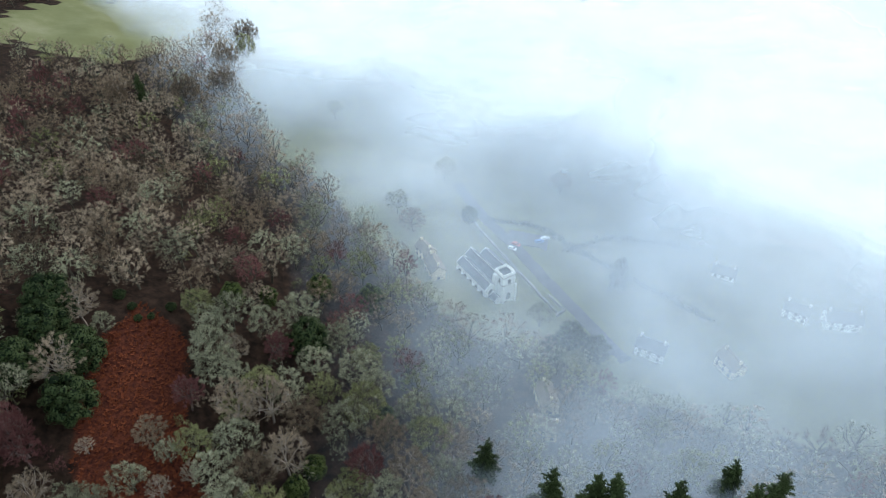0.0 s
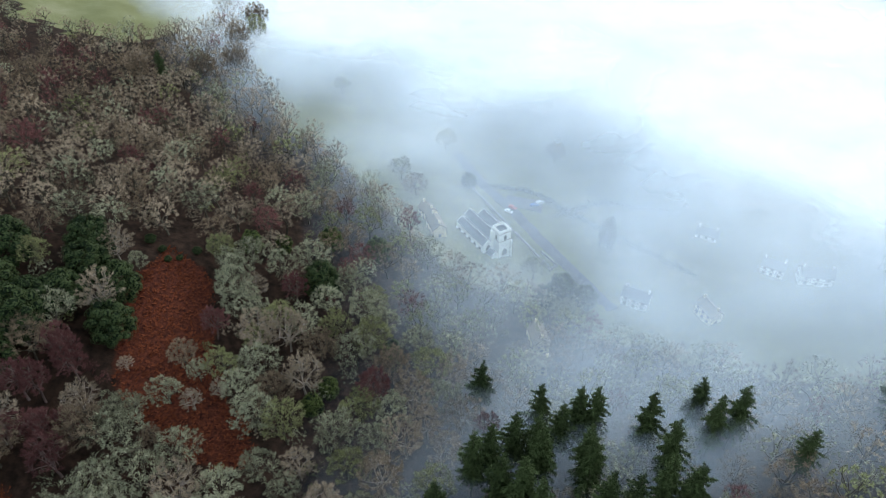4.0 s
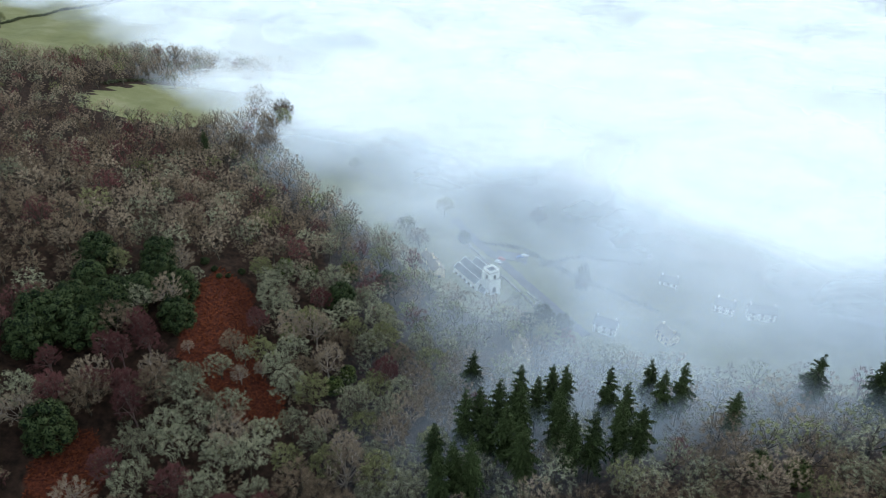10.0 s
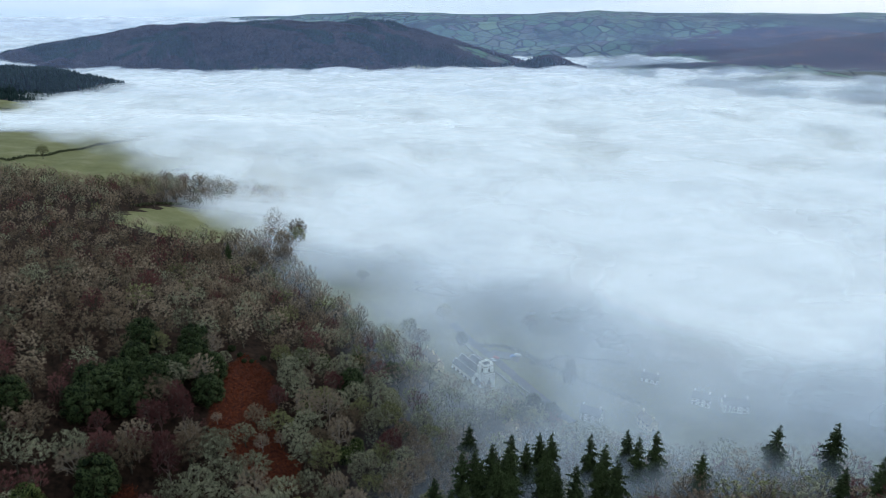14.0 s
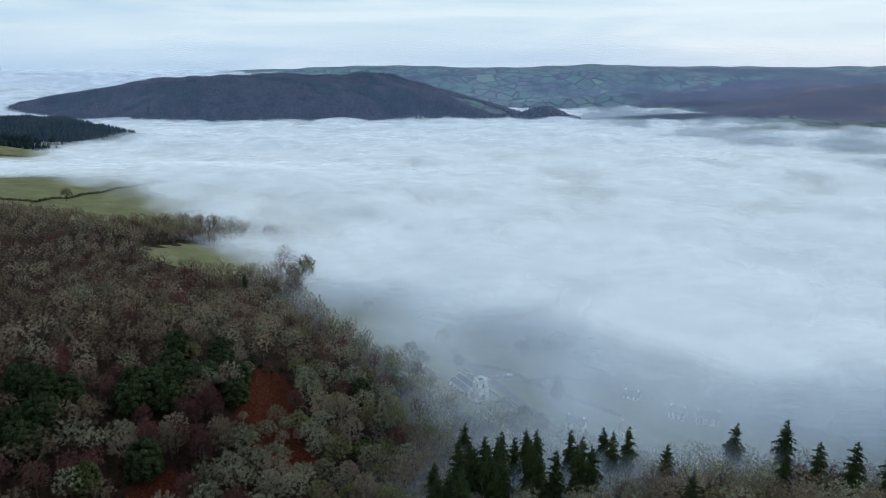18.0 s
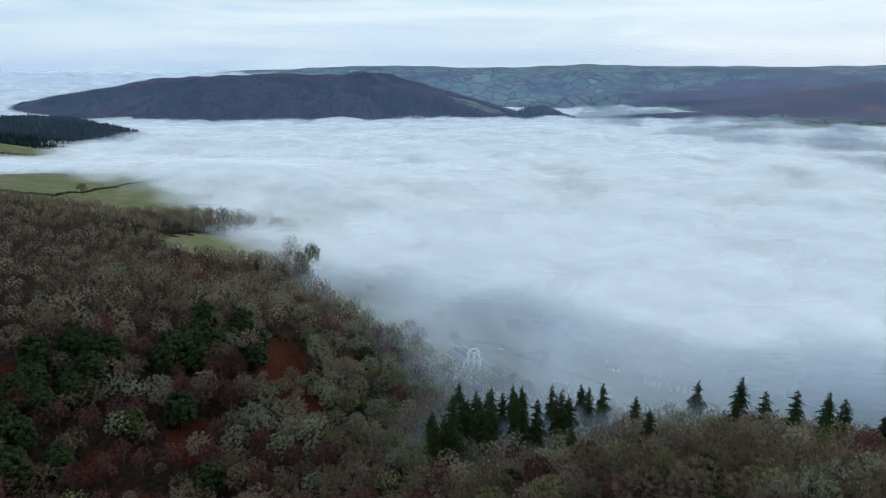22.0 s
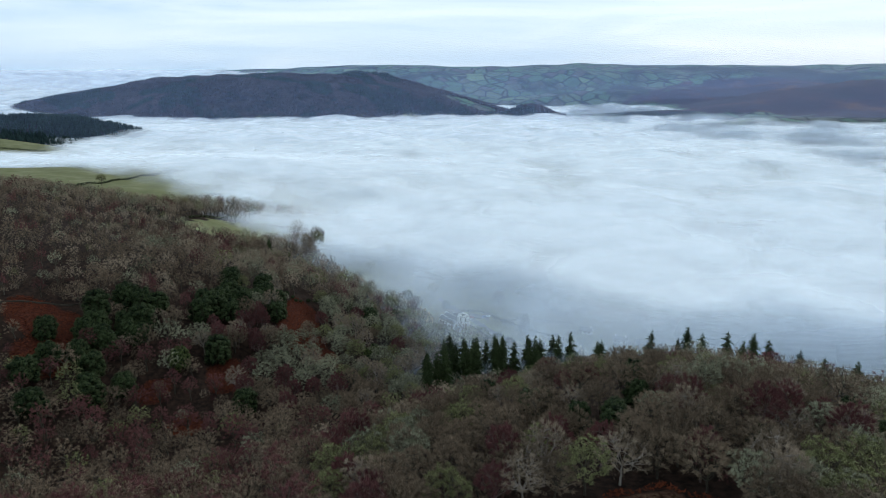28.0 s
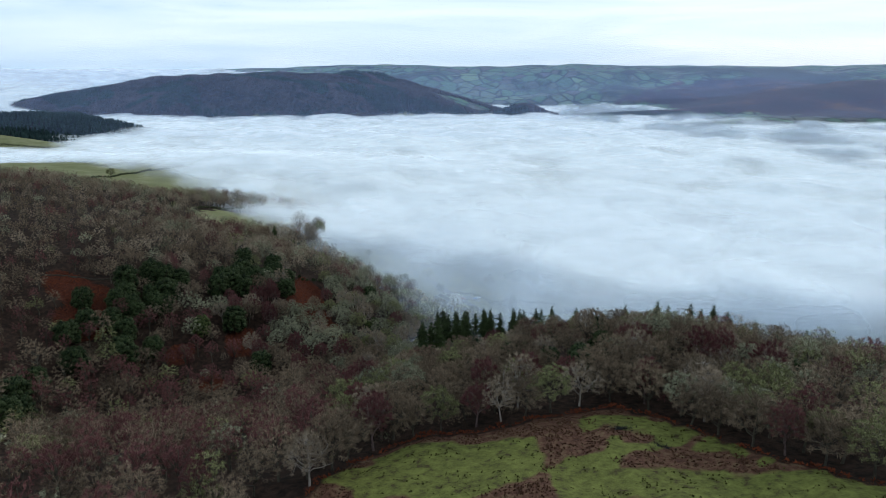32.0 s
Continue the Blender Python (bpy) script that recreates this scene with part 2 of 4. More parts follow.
def bracken(x, y):
    b = blob(x, y, -88, 128, 13, 26, 10) + blob(x, y, -80, 104, 15, 14) + blob(x, y, -66, 92, 13, 9, -30) + blob(x, y, -112, 52, 10, 16, 0)
    b = b + blob(x, y, -207, 52, 26, 15, -20) + blob(x, y, -197, 28, 14, 18) + blob(x, y, -143, 30, 6, 10, -30) + blob(x, y, -122, 12, 8, 9)
    return np.clip(b, 0, 1)


def rim_bracken(x, y):
    """Dead bracken along the edge of the heath."""
    rim = y - np.interp(x, HEATH_X, HEATH_Y)
    return 0.62 * smooth(-1, 2, rim) * smooth(6, 3, rim + 2.5 * waves(x, y, 14, 38)) * (x > -50) * (x < 150)


def fog_gap(x, y):
    """Where the fog over the far vale breaks up."""
    d = np.hypot(x, y + 300)
    line = np.interp(x / np.maximum(y + 300.0, 1.0), [0.10, 0.17, 0.26, 0.42, 0.64, 0.9], [3300, 2600, 2150, 1750, 1330, 1150])
    return smooth(-120, 320, d - line + 90 * waves(x, y, 420, 58)) * smooth(3700, 3300, d) * (y > 0) * (x > 150)


gx, gy = grid_axis(5, 480, 4900), grid_axis(5, 600, 4900)
GX, GY = np.meshgrid(gx, gy)


def ground_material():
    m, n, l = nodes_of("ground_cover")
    geo = n.new("ShaderNodeNewGeometry")

    def noise_ramp(scale, cols, detail=6, rough=0.6):
        t = n.new("ShaderNodeTexNoise")
        t.inputs["Scale"].default_value, t.inputs["Detail"].default_value, t.inputs["Roughness"].default_value = scale, detail, rough
        l.new(geo.outputs["Position"], t.inputs["Vector"])
        r = n.new("ShaderNodeValToRGB")
        for k, (p, c) in enumerate(cols):
            e = r.color_ramp.elements[k] if k < 2 else r.color_ramp.elements.new(p)
            e.position, e.color = p, (*c, 1)
        l.new(t.outputs[0], r.inputs[0])
        return r.outputs[0], t.outputs[0]

    def mix(fac, a, b):
        x = n.new("ShaderNodeMix")
        x.data_type = "RGBA"
        l.new(fac, x.inputs[0])
        l.new(a, x.inputs[6])
        l.new(b, x.inputs[7])
        return x.outputs[2]

    def mask(name, wob=0.35, scale=0.15):
        a = n.new("ShaderNodeAttribute")
        a.attribute_name = name
        t = n.new("ShaderNodeTexNoise")
        t.inputs["Scale"].default_value, t.inputs["Detail"].default_value = scale, 5
        l.new(geo.outputs["Position"], t.inputs["Vector"])
        s = n.new("ShaderNodeMath")
        s.operation = "MULTIPLY_ADD"
        l.new(t.outputs[0], s.inputs[0])
        s.inputs[1].default_value = wob
        l.new(a.outputs["Fac"], s.inputs[2])
        r = n.new("ShaderNodeMapRange")
        r.inputs["From Min"].default_value, r.inputs["From Max"].default_value = 0.5 + wob * 0.5 - 0.12, 0.5 + wob * 0.5 + 0.12
        l.new(s.outputs[0], r.inputs["Value"])
        return r.outputs[0]

    litter, h1 = noise_ramp(0.35, [(0.35, (0.010, 0.006, 0.004)), (0.7, (0.040, 0.022, 0.015))])
    brack, h2 = noise_ramp(0.9, [(0.35, (0.016, 0.005, 0.004)), (0.68, (0.115, 0.030, 0.015))], 8, 0.7)
    grass, h3 = noise_ramp(0.03, [(0.30, (0.115, 0.115, 0.050)), (0.5, (0.145, 0.145, 0.068)), (0.7, (0.20, 0.19, 0.108))], 9, 0.65)
    heathc, h4 = noise_ramp(0.35, [(0.36, (0.045, 0.019, 0.013)), (0.50, (0.085, 0.040, 0.025)), (0.66, (0.125, 0.082, 0.046))], 9, 0.7)
    turfc, h6 = noise_ramp(0.28, [(0.36, (0.042, 0.030, 0.014)), (0.47, (0.082, 0.086, 0.021)), (0.68, (0.138, 0.146, 0.036))], 9, 0.7)
    # far wood tinted blue, some haze of distance held in its base colour
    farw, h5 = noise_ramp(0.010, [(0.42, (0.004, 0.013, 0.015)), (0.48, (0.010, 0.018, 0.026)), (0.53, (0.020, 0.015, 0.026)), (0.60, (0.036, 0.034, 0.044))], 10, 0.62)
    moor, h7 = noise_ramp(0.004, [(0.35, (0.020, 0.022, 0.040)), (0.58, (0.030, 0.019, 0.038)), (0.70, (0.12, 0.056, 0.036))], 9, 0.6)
    # far country: a patchwork of fields and hedges
    flat = n.new("ShaderNodeVectorMath")
    flat.operation = "MULTIPLY"
    flat.inputs[1].default_value = (0.78, 0.55, 0.0)
    l.new(geo.outputs["Position"], flat.inputs[0])
    vo = n.new("ShaderNodeTexVoronoi")
    vo.inputs["Scale"].default_value = 0.017
    l.new(flat.outputs[0], vo.inputs["Vector"])
    vr = n.new("ShaderNodeValToRGB")
    for k, (p, c) in enumerate([(0.0, (0.050, 0.100, 0.075)), (0.35, (0.065, 0.130, 0.080)), (0.6, (0.095, 0.125, 0.100)), (0.8, (0.070, 0.070, 0.080)), (1.0, (0.13, 0.20, 0.11))]):
        e = vr.color_ramp.elements[k] if k < 2 else vr.color_ramp.elements.new(p)
        e.position, e.color = p, (*c, 1)
    sep = n.new("ShaderNodeSeparateColor")
    l.new(vo.outputs["Color"], sep.inputs[0])
    l.new(sep.outputs[0], vr.inputs[0])
    ve = n.new("ShaderNodeTexVoronoi")
    ve.feature = "DISTANCE_TO_EDGE"
    ve.inputs["Scale"].default_value = 0.017
    l.new(flat.outputs[0], ve.inputs["Vector"])
    hedge = n.new("ShaderNodeMapRange")
    hedge.inputs["From Min"].default_value, hedge.inputs["From Max"].default_value = 0.02, 0.075
    l.new(ve.outputs["Distance"], hedge.inputs["Value"])
    fcop, h8 = noise_ramp(0.0035, [(0.35, (0.006, 0.015, 0.020)), (0.7, (0.020, 0.035, 0.035))], 8)
    patch = mix(hedge.outputs[0], fcop, vr.outputs[0])
    big = n.new("ShaderNodeTexNoise")
    big.inputs["Scale"].default_value, big.inputs["Detail"].default_value = 0.0022, 5
    l.new(flat.outputs[0], big.inputs["Vector"])
    bigr = n.new("ShaderNodeMapRange")
    bigr.inputs["From Min"].default_value, bigr.inputs["From Max"].default_value = 0.52, 0.60
    l.new(big.outputs[0], bigr.inputs["Value"])
    patch = mix(bigr.outputs[0], patch, fcop)
    c = mix(mask("pasture", 0.12), litter, grass)
    c = mix(mask("bracken", 0.9, 0.12), c, brack)
    c = mix(mask("heath", 0.3, 0.12), c, mix(mask("turf", 0.5, 0.2), heathc, turfc))
    c = mix(mask("far_wood", 0.4, 0.008), c, farw)
    c = mix(mask("far_field", 0.4, 0.006), c, patch)
    c = mix(mask("moor", 0.3, 0.006), c, moor)
    b = n.new("ShaderNodeBsdfPrincipled")
    b.inputs["Roughness"].default_value = 0.95
    b.inputs["Specular IOR Level"].default_value = 0.1
    l.new(c, b.inputs["Base Color"])
    bm_ = n.new("ShaderNodeBump")
    bm_.inputs["Strength"].default_value, bm_.inputs["Distance"].default_value = 0.7, 0.5
    l.new(h2, bm_.inputs["Height"])
    l.new(bm_.outputs[0], b.inputs["Normal"])
    o = n.new("ShaderNodeOutputMaterial")
    l.new(b.outputs[0], o.inputs[0])
    return m


ground_me = sheet("ground", GX, GY, ground_z(GX, GY), ground_material())
layer(ground_me, "pasture", fields(GX, GY))
layer(ground_me, "bracken", np.clip(bracken(GX, GY) + rim_bracken(GX, GY), 0, 1))
layer(ground_me, "heath", heath(GX, GY))
layer(ground_me, "turf", turf(GX, GY))
FARD, GZ = np.hypot(GX, GY + 250), ground_z(GX, GY)
RIM = np.clip(smooth(3250, 3500, FARD) * smooth(2000, 1500, GX * (FARD < 4150)) * smooth(-1700, -1300, GX), 0, 1)
LEAS = blob(GX, GY, 130, 2620, 130, 80, -20)
MID = fog_gap(GX, GY) + blob(GX, GY, -1130, 1270, 350, 130) + LEAS
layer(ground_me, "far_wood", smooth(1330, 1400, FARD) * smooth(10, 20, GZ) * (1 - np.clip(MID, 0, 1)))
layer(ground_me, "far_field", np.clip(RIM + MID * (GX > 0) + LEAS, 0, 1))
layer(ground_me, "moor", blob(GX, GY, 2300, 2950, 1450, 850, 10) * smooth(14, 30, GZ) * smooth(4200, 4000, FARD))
ground = tagged(new("ground", ground_me), "wooded hillside, green pasture and hazy distant hills", "ground", kind="structure")

# ---- fog ----
FOG_TOP = 29.0
CLEAR = (15, 340)      # a thin place over the pasture beyond the church


def fog_material(name, thin=(0.49, 0.555, 0.63), least=0.35, most=1.55, puff=0.0075, upright=False):
    m, n, l = nodes_of(name)
    geo = n.new("ShaderNodeNewGeometry")
    a = n.new("ShaderNodeAttribute")
    a.attribute_name = "veil"
    # billows at two sizes
    fac = []
    for scale, lo, hi, low, high in ((puff, 0.26, 0.74, least, most), (puff * 4.2, 0.25, 0.75, 1 - (1 - least) * 0.35, 1 + (most - 1) * 0.35)):
        t = n.new("ShaderNodeTexNoise")
        t.inputs["Scale"].default_value, t.inputs["Detail"].default_value, t.inputs["Distortion"].default_value = scale, 2.5, 0.25
        l.new(geo.outputs["Position"], t.inputs["Vector"])
        r = n.new("ShaderNodeMapRange")
        r.interpolation_type = "SMOOTHSTEP"
        r.inputs["From Min"].default_value, r.inputs["From Max"].default_value = lo, hi
        r.inputs["To Min"].default_value, r.inputs["To Max"].default_value = low, high
        l.new(t.outputs[0], r.inputs["Value"])
        fac.append(r.outputs[0])
    both_ = n.new("ShaderNodeMath")
    both_.operation = "MULTIPLY"
    l.new(fac[0], both_.inputs[0])
    l.new(fac[1], both_.inputs[1])
    mul = n.new("ShaderNodeMath")
    mul.operation, mul.use_clamp = "MULTIPLY", True
    l.new(a.outputs["Fac"], mul.inputs[0])
    l.new(both_.outputs[0], mul.inputs[1])
    # scattered light put into the colour: thin fog dim and bluish, thick fog white
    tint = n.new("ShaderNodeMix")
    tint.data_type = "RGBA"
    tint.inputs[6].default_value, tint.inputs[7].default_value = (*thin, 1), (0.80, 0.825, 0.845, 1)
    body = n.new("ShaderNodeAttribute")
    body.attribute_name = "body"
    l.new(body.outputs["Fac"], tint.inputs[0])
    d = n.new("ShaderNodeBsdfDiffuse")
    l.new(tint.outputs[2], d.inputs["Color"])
    down = n.new("ShaderNodeCombineXYZ")
    down.inputs[2].default_value = -1
    tr = n.new("ShaderNodeBsdfTranslucent")
    if upright:
        up = n.new("ShaderNodeCombineXYZ")
        up.inputs[2].default_value = 1
        l.new(up.outputs[0], d.inputs["Normal"])
    share = n.new("ShaderNodeVectorMath")
    share.operation = "SCALE"
    share.inputs["Scale"].default_value = 0.9 if upright else 0.30
    l.new(tint.outputs[2], share.inputs[0])
    l.new(share.outputs[0], tr.inputs["Color"])
    l.new(down.outputs[0], tr.inputs["Normal"])
    both = n.new("ShaderNodeAddShader")
    l.new(d.outputs[0], both.inputs[0])
    l.new(tr.outputs[0], both.inputs[1])
    clear = n.new("ShaderNodeBsdfTransparent")
    mx = n.new("ShaderNodeMixShader")
    l.new(mul.outputs[0], mx.inputs[0])
    l.new(clear.outputs[0], mx.inputs[1])
    l.new(both.outputs[0], mx.inputs[2])
    o = n.new("ShaderNodeOutputMaterial")
    l.new(mx.outputs[0], o.inputs[0])
    return m


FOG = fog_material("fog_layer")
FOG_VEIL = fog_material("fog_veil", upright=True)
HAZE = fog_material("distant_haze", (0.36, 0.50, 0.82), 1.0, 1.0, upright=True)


def billow(x, y, size, seed):
    """Rounded heaps with soft creases between them."""
    return np.sqrt(waves(x, y, size, seed) ** 2 + 0.04) - 0.5


def fog_z(x, y):
    far = np.hypot(x, y + 250)
    combe = 4 * np.exp(-((x + 25) ** 2 + (y - 65) ** 2) / (2 * 45 ** 2)) + 5 * np.exp(-((x - 130) ** 2 + (y - 110) ** 2) / (2 * 60 ** 2))
    west = smooth(-400, -1100, x)
    combe = combe + 26 * np.exp(-((x + 330) / 260) ** 2 / 2 - ((y - 790) / 180) ** 2 / 2) - 6 * smooth(1000, 1800, y)
    out = smooth(280, 650, y)
    heaps = (3 + 6 * out) * billow(x, y, 330, 40) + (1.5 + 2.2 * out) * billow(x, y, 130, 42) + smooth(300, 1200, y) * 6 * waves(x, y, 700, 41)
    return FOG_TOP + combe + heaps - 5 * smooth(190, 100, y) * smooth(80, 20, x) + west * smooth(2900, 4780, far) * 152


def fog_density(x, y):
    """How thick the fog lies, 1 where nothing shows through."""
    m = 0.11 + 0.18 * smooth(170, 300, y - 0.25 * x + 20 * waves(x, y, 90, 52)) + 0.50 * smooth(35, 150, x + 14 * waves(x, y, 70, 53)) * smooth(105, 215, y)
    m = m + 0.9 * smooth(225, 450, y + 0.35 * x + 40 * waves(x, y, 150, 50)) + 0.08 * blob(x, y, 45, 85, 60, 40, 0, 0.5)
    m = m * (1 - 0.25 * blob(x, y, CLEAR[0], CLEAR[1], 75, 66, 0, 0.9))
    return np.clip(m, 0, 1.1)


def fog_bank():
    parts = []
    far_x = grid_axis(16, 560, 4850)
    far_y = np.concatenate([np.arange(20, 900, 16), np.arange(900, 2200, 30), np.arange(2200, 4851, 60)])
    near_x, near_y = np.arange(-420, 640, 14.0), np.arange(20, 760, 14.0)
    depths = [0, 1.6, 3.4, 5.4, 7.6, 10, 12.6, 15.5, 18.6, 22, 25.6, 29.5, 34, 39, 45]
    for k, depth in enumerate(depths):
        X, Y = np.meshgrid(far_x, far_y) if k < 8 else np.meshgrid(near_x, near_y)
        Z = fog_z(X, Y) - depth + (1.3 + 0.8 * smooth(300, 900, Y)) * waves(X, Y, 120, 200 + k)
        over = Z - ground_z(X, Y)
        wisp = smooth(-0.3, 0.6, waves(X, Y, 420, 57) + 0.6 * waves(X, Y, 170, 59) - 0.03 * depth)
        gap = fog_gap(X, Y) * (0.74 - 0.52 * wisp)
        much = fog_density(X, Y) * (1 + 0.8 * smooth(600, 1300, Y)) * (1 - gap)
        dens = (0.10 + 0.22 * smooth(0, 9, depth)) * much * smooth(-1, 10, over)
        if k >= 8:
            dens = dens * smooth(640, 560, X) * smooth(760, 660, Y) * smooth(-420, -360, X)
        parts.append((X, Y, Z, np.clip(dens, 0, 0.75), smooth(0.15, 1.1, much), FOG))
    # upright veils, which tell the more the lower one looks
    for k, y0 in enumerate(np.arange(96, 560, 20.0)):
        X, V = np.meshgrid(np.arange(-330, 620, 15.0), np.linspace(0, 1, 12))
        Y = y0 + 9 * waves(X, X * 0 + y0, 120, 60 + k % 5) + 10 * V
        Z = -26 + V * (fog_z(X, Y) + 30)
        over = Z - ground_z(X, Y)
        much = np.clip(fog_density(X, Y) + 0.16 * smooth(110, 200, Y), 0, 0.6)
        dens = 0.46 * much * smooth(1.0, 0.5, V) * smooth(1, 12, over) * smooth(-330, -270, X) * smooth(620, 560, X) * smooth(560, 500, y0)
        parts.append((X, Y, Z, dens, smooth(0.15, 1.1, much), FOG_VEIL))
    # thin haze that gathers with distance: added upright sheets, blue scattering put into their tint
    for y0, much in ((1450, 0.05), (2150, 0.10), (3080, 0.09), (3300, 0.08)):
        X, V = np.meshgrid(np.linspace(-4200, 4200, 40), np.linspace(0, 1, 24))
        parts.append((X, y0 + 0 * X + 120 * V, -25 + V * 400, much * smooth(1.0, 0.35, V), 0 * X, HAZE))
    return parts


fog = tagged(new("fog_bank", None), "pale drifting morning fog lying over the valley", "fog", kind="stuff")
for X, Y, Z, dens, body, mat in fog_bank():
    me = sheet("fog_layer", X, Y, Z, mat)
    layer(me, "veil", dens)
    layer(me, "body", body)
    ob = new("fog_layer", me)
    ob.parent = fog

# ---- building blocks ----
class Soup:
    """Triangles gathered for one mesh."""

    def __init__(self):
        self.v, self.f, self.m = [], [], []

    def tri(self, a, b, c, m=0):
        i = len(self.v)
        self.v += [a, b, c]
        self.f.append((i, i + 1, i + 2))
        self.m.append(m)

    def tube(self, a, b, ra, rb, sides=3, m=0):
        a, b = np.asarray(a, float), np.asarray(b, float)
        d = b - a
        d = d / (np.linalg.norm(d) + 1e-9)
        u = np.cross(d, (0.31, 0.87, 0.39))
        u = u / (np.linalg.norm(u) + 1e-9)
        w = np.cross(d, u)
        i = len(self.v)
        for k in range(sides):
            t = 2 * math.pi * k / sides
            o = u * math.cos(t) + w * math.sin(t)
            self.v += [a + o * ra, b + o * rb]
        for k in range(sides):
            p, q = i + 2 * k, i + 2 * ((k + 1) % sides)
            self.f += [(p, q, q + 1), (p, q + 1, p + 1)]
            self.m += [m, m]

    def arrays(self):
        return np.array(self.v, float), np.array(self.f, np.int32), np.array(self.m, np.int32)


def tri_mesh(name, v, f, mats, mi=None):
    me = bpy.data.meshes.new(name)
    me.vertices.add(len(v))
    me.vertices.foreach_set("co", np.asarray(v, np.float32).ravel())
    me.loops.add(f.size)
    me.loops.foreach_set("vertex_index", f.ravel().astype(np.int32))
    me.polygons.add(len(f))
    me.polygons.foreach_set("loop_start", np.arange(0, f.size, 3, dtype=np.int32))
    for x in mats:
        me.materials.append(x)
    if mi is not None:
        me.polygons.foreach_set("material_index", mi.astype(np.int32))
    me.update()
    return me


def unit(v):
    return v / (np.linalg.norm(v) + 1e-9)


def units(v):
    return v / (np.linalg.norm(v, axis=-1, keepdims=True) + 1e-9)


def slivers(p, d, length, half, r, face=None):
    """Narrow triangles from p along d, turned towards face if given: three corners each."""
    turn = r.normal(0, 1, d.shape) if face is None else face + r.normal(0, 0.25, d.shape)
    side = units(np.cross(d, turn)) * np.reshape(half, (-1, 1))
    return np.stack([p - side, p + side, p + d * np.reshape(length, (-1, 1))], 1).reshape(-1, 3)


def tubes(a, b, ra, rb, r):
    """Three-sided tapering tubes from a to b: corners and faces."""
    d = units(b - a)
    u = units(np.cross(d, r.normal(0, 1, d.shape)))
    w = np.cross(d, u)
    n_ = len(a)
    v = np.zeros((n_, 6, 3))
    for k in range(3):
        o = u * math.cos(2.0944 * k) + w * math.sin(2.0944 * k)
        v[:, k], v[:, 3 + k] = a + o * np.reshape(ra, (-1, 1)), b + o * np.reshape(rb, (-1, 1))
    f = np.array([(0, 1, 4), (0, 4, 3), (1, 2, 5), (1, 5, 4), (2, 0, 3), (2, 3, 5)])
    return v.reshape(-1, 3), (f[None] + 6 * np.arange(n_)[:, None, None]).reshape(-1, 3)


# half-width, length and spread of the twigs, size of the clumps, rise of the limbs, width of the crown
HABIT = [(0.085, 0.60, 0.80, 0.18, 0.0, 5.8), (0.062, 0.95, 0.60, 0.17, 0.10, 6.3), (0.052, 1.1, 0.50, 0.16, 0.9, 4.7), (0.10, 0.58, 0.85, 0.19, 0.1, 5.6), (0.058, 0.92, 0.58, 0.15, 0.1, 5.8)]


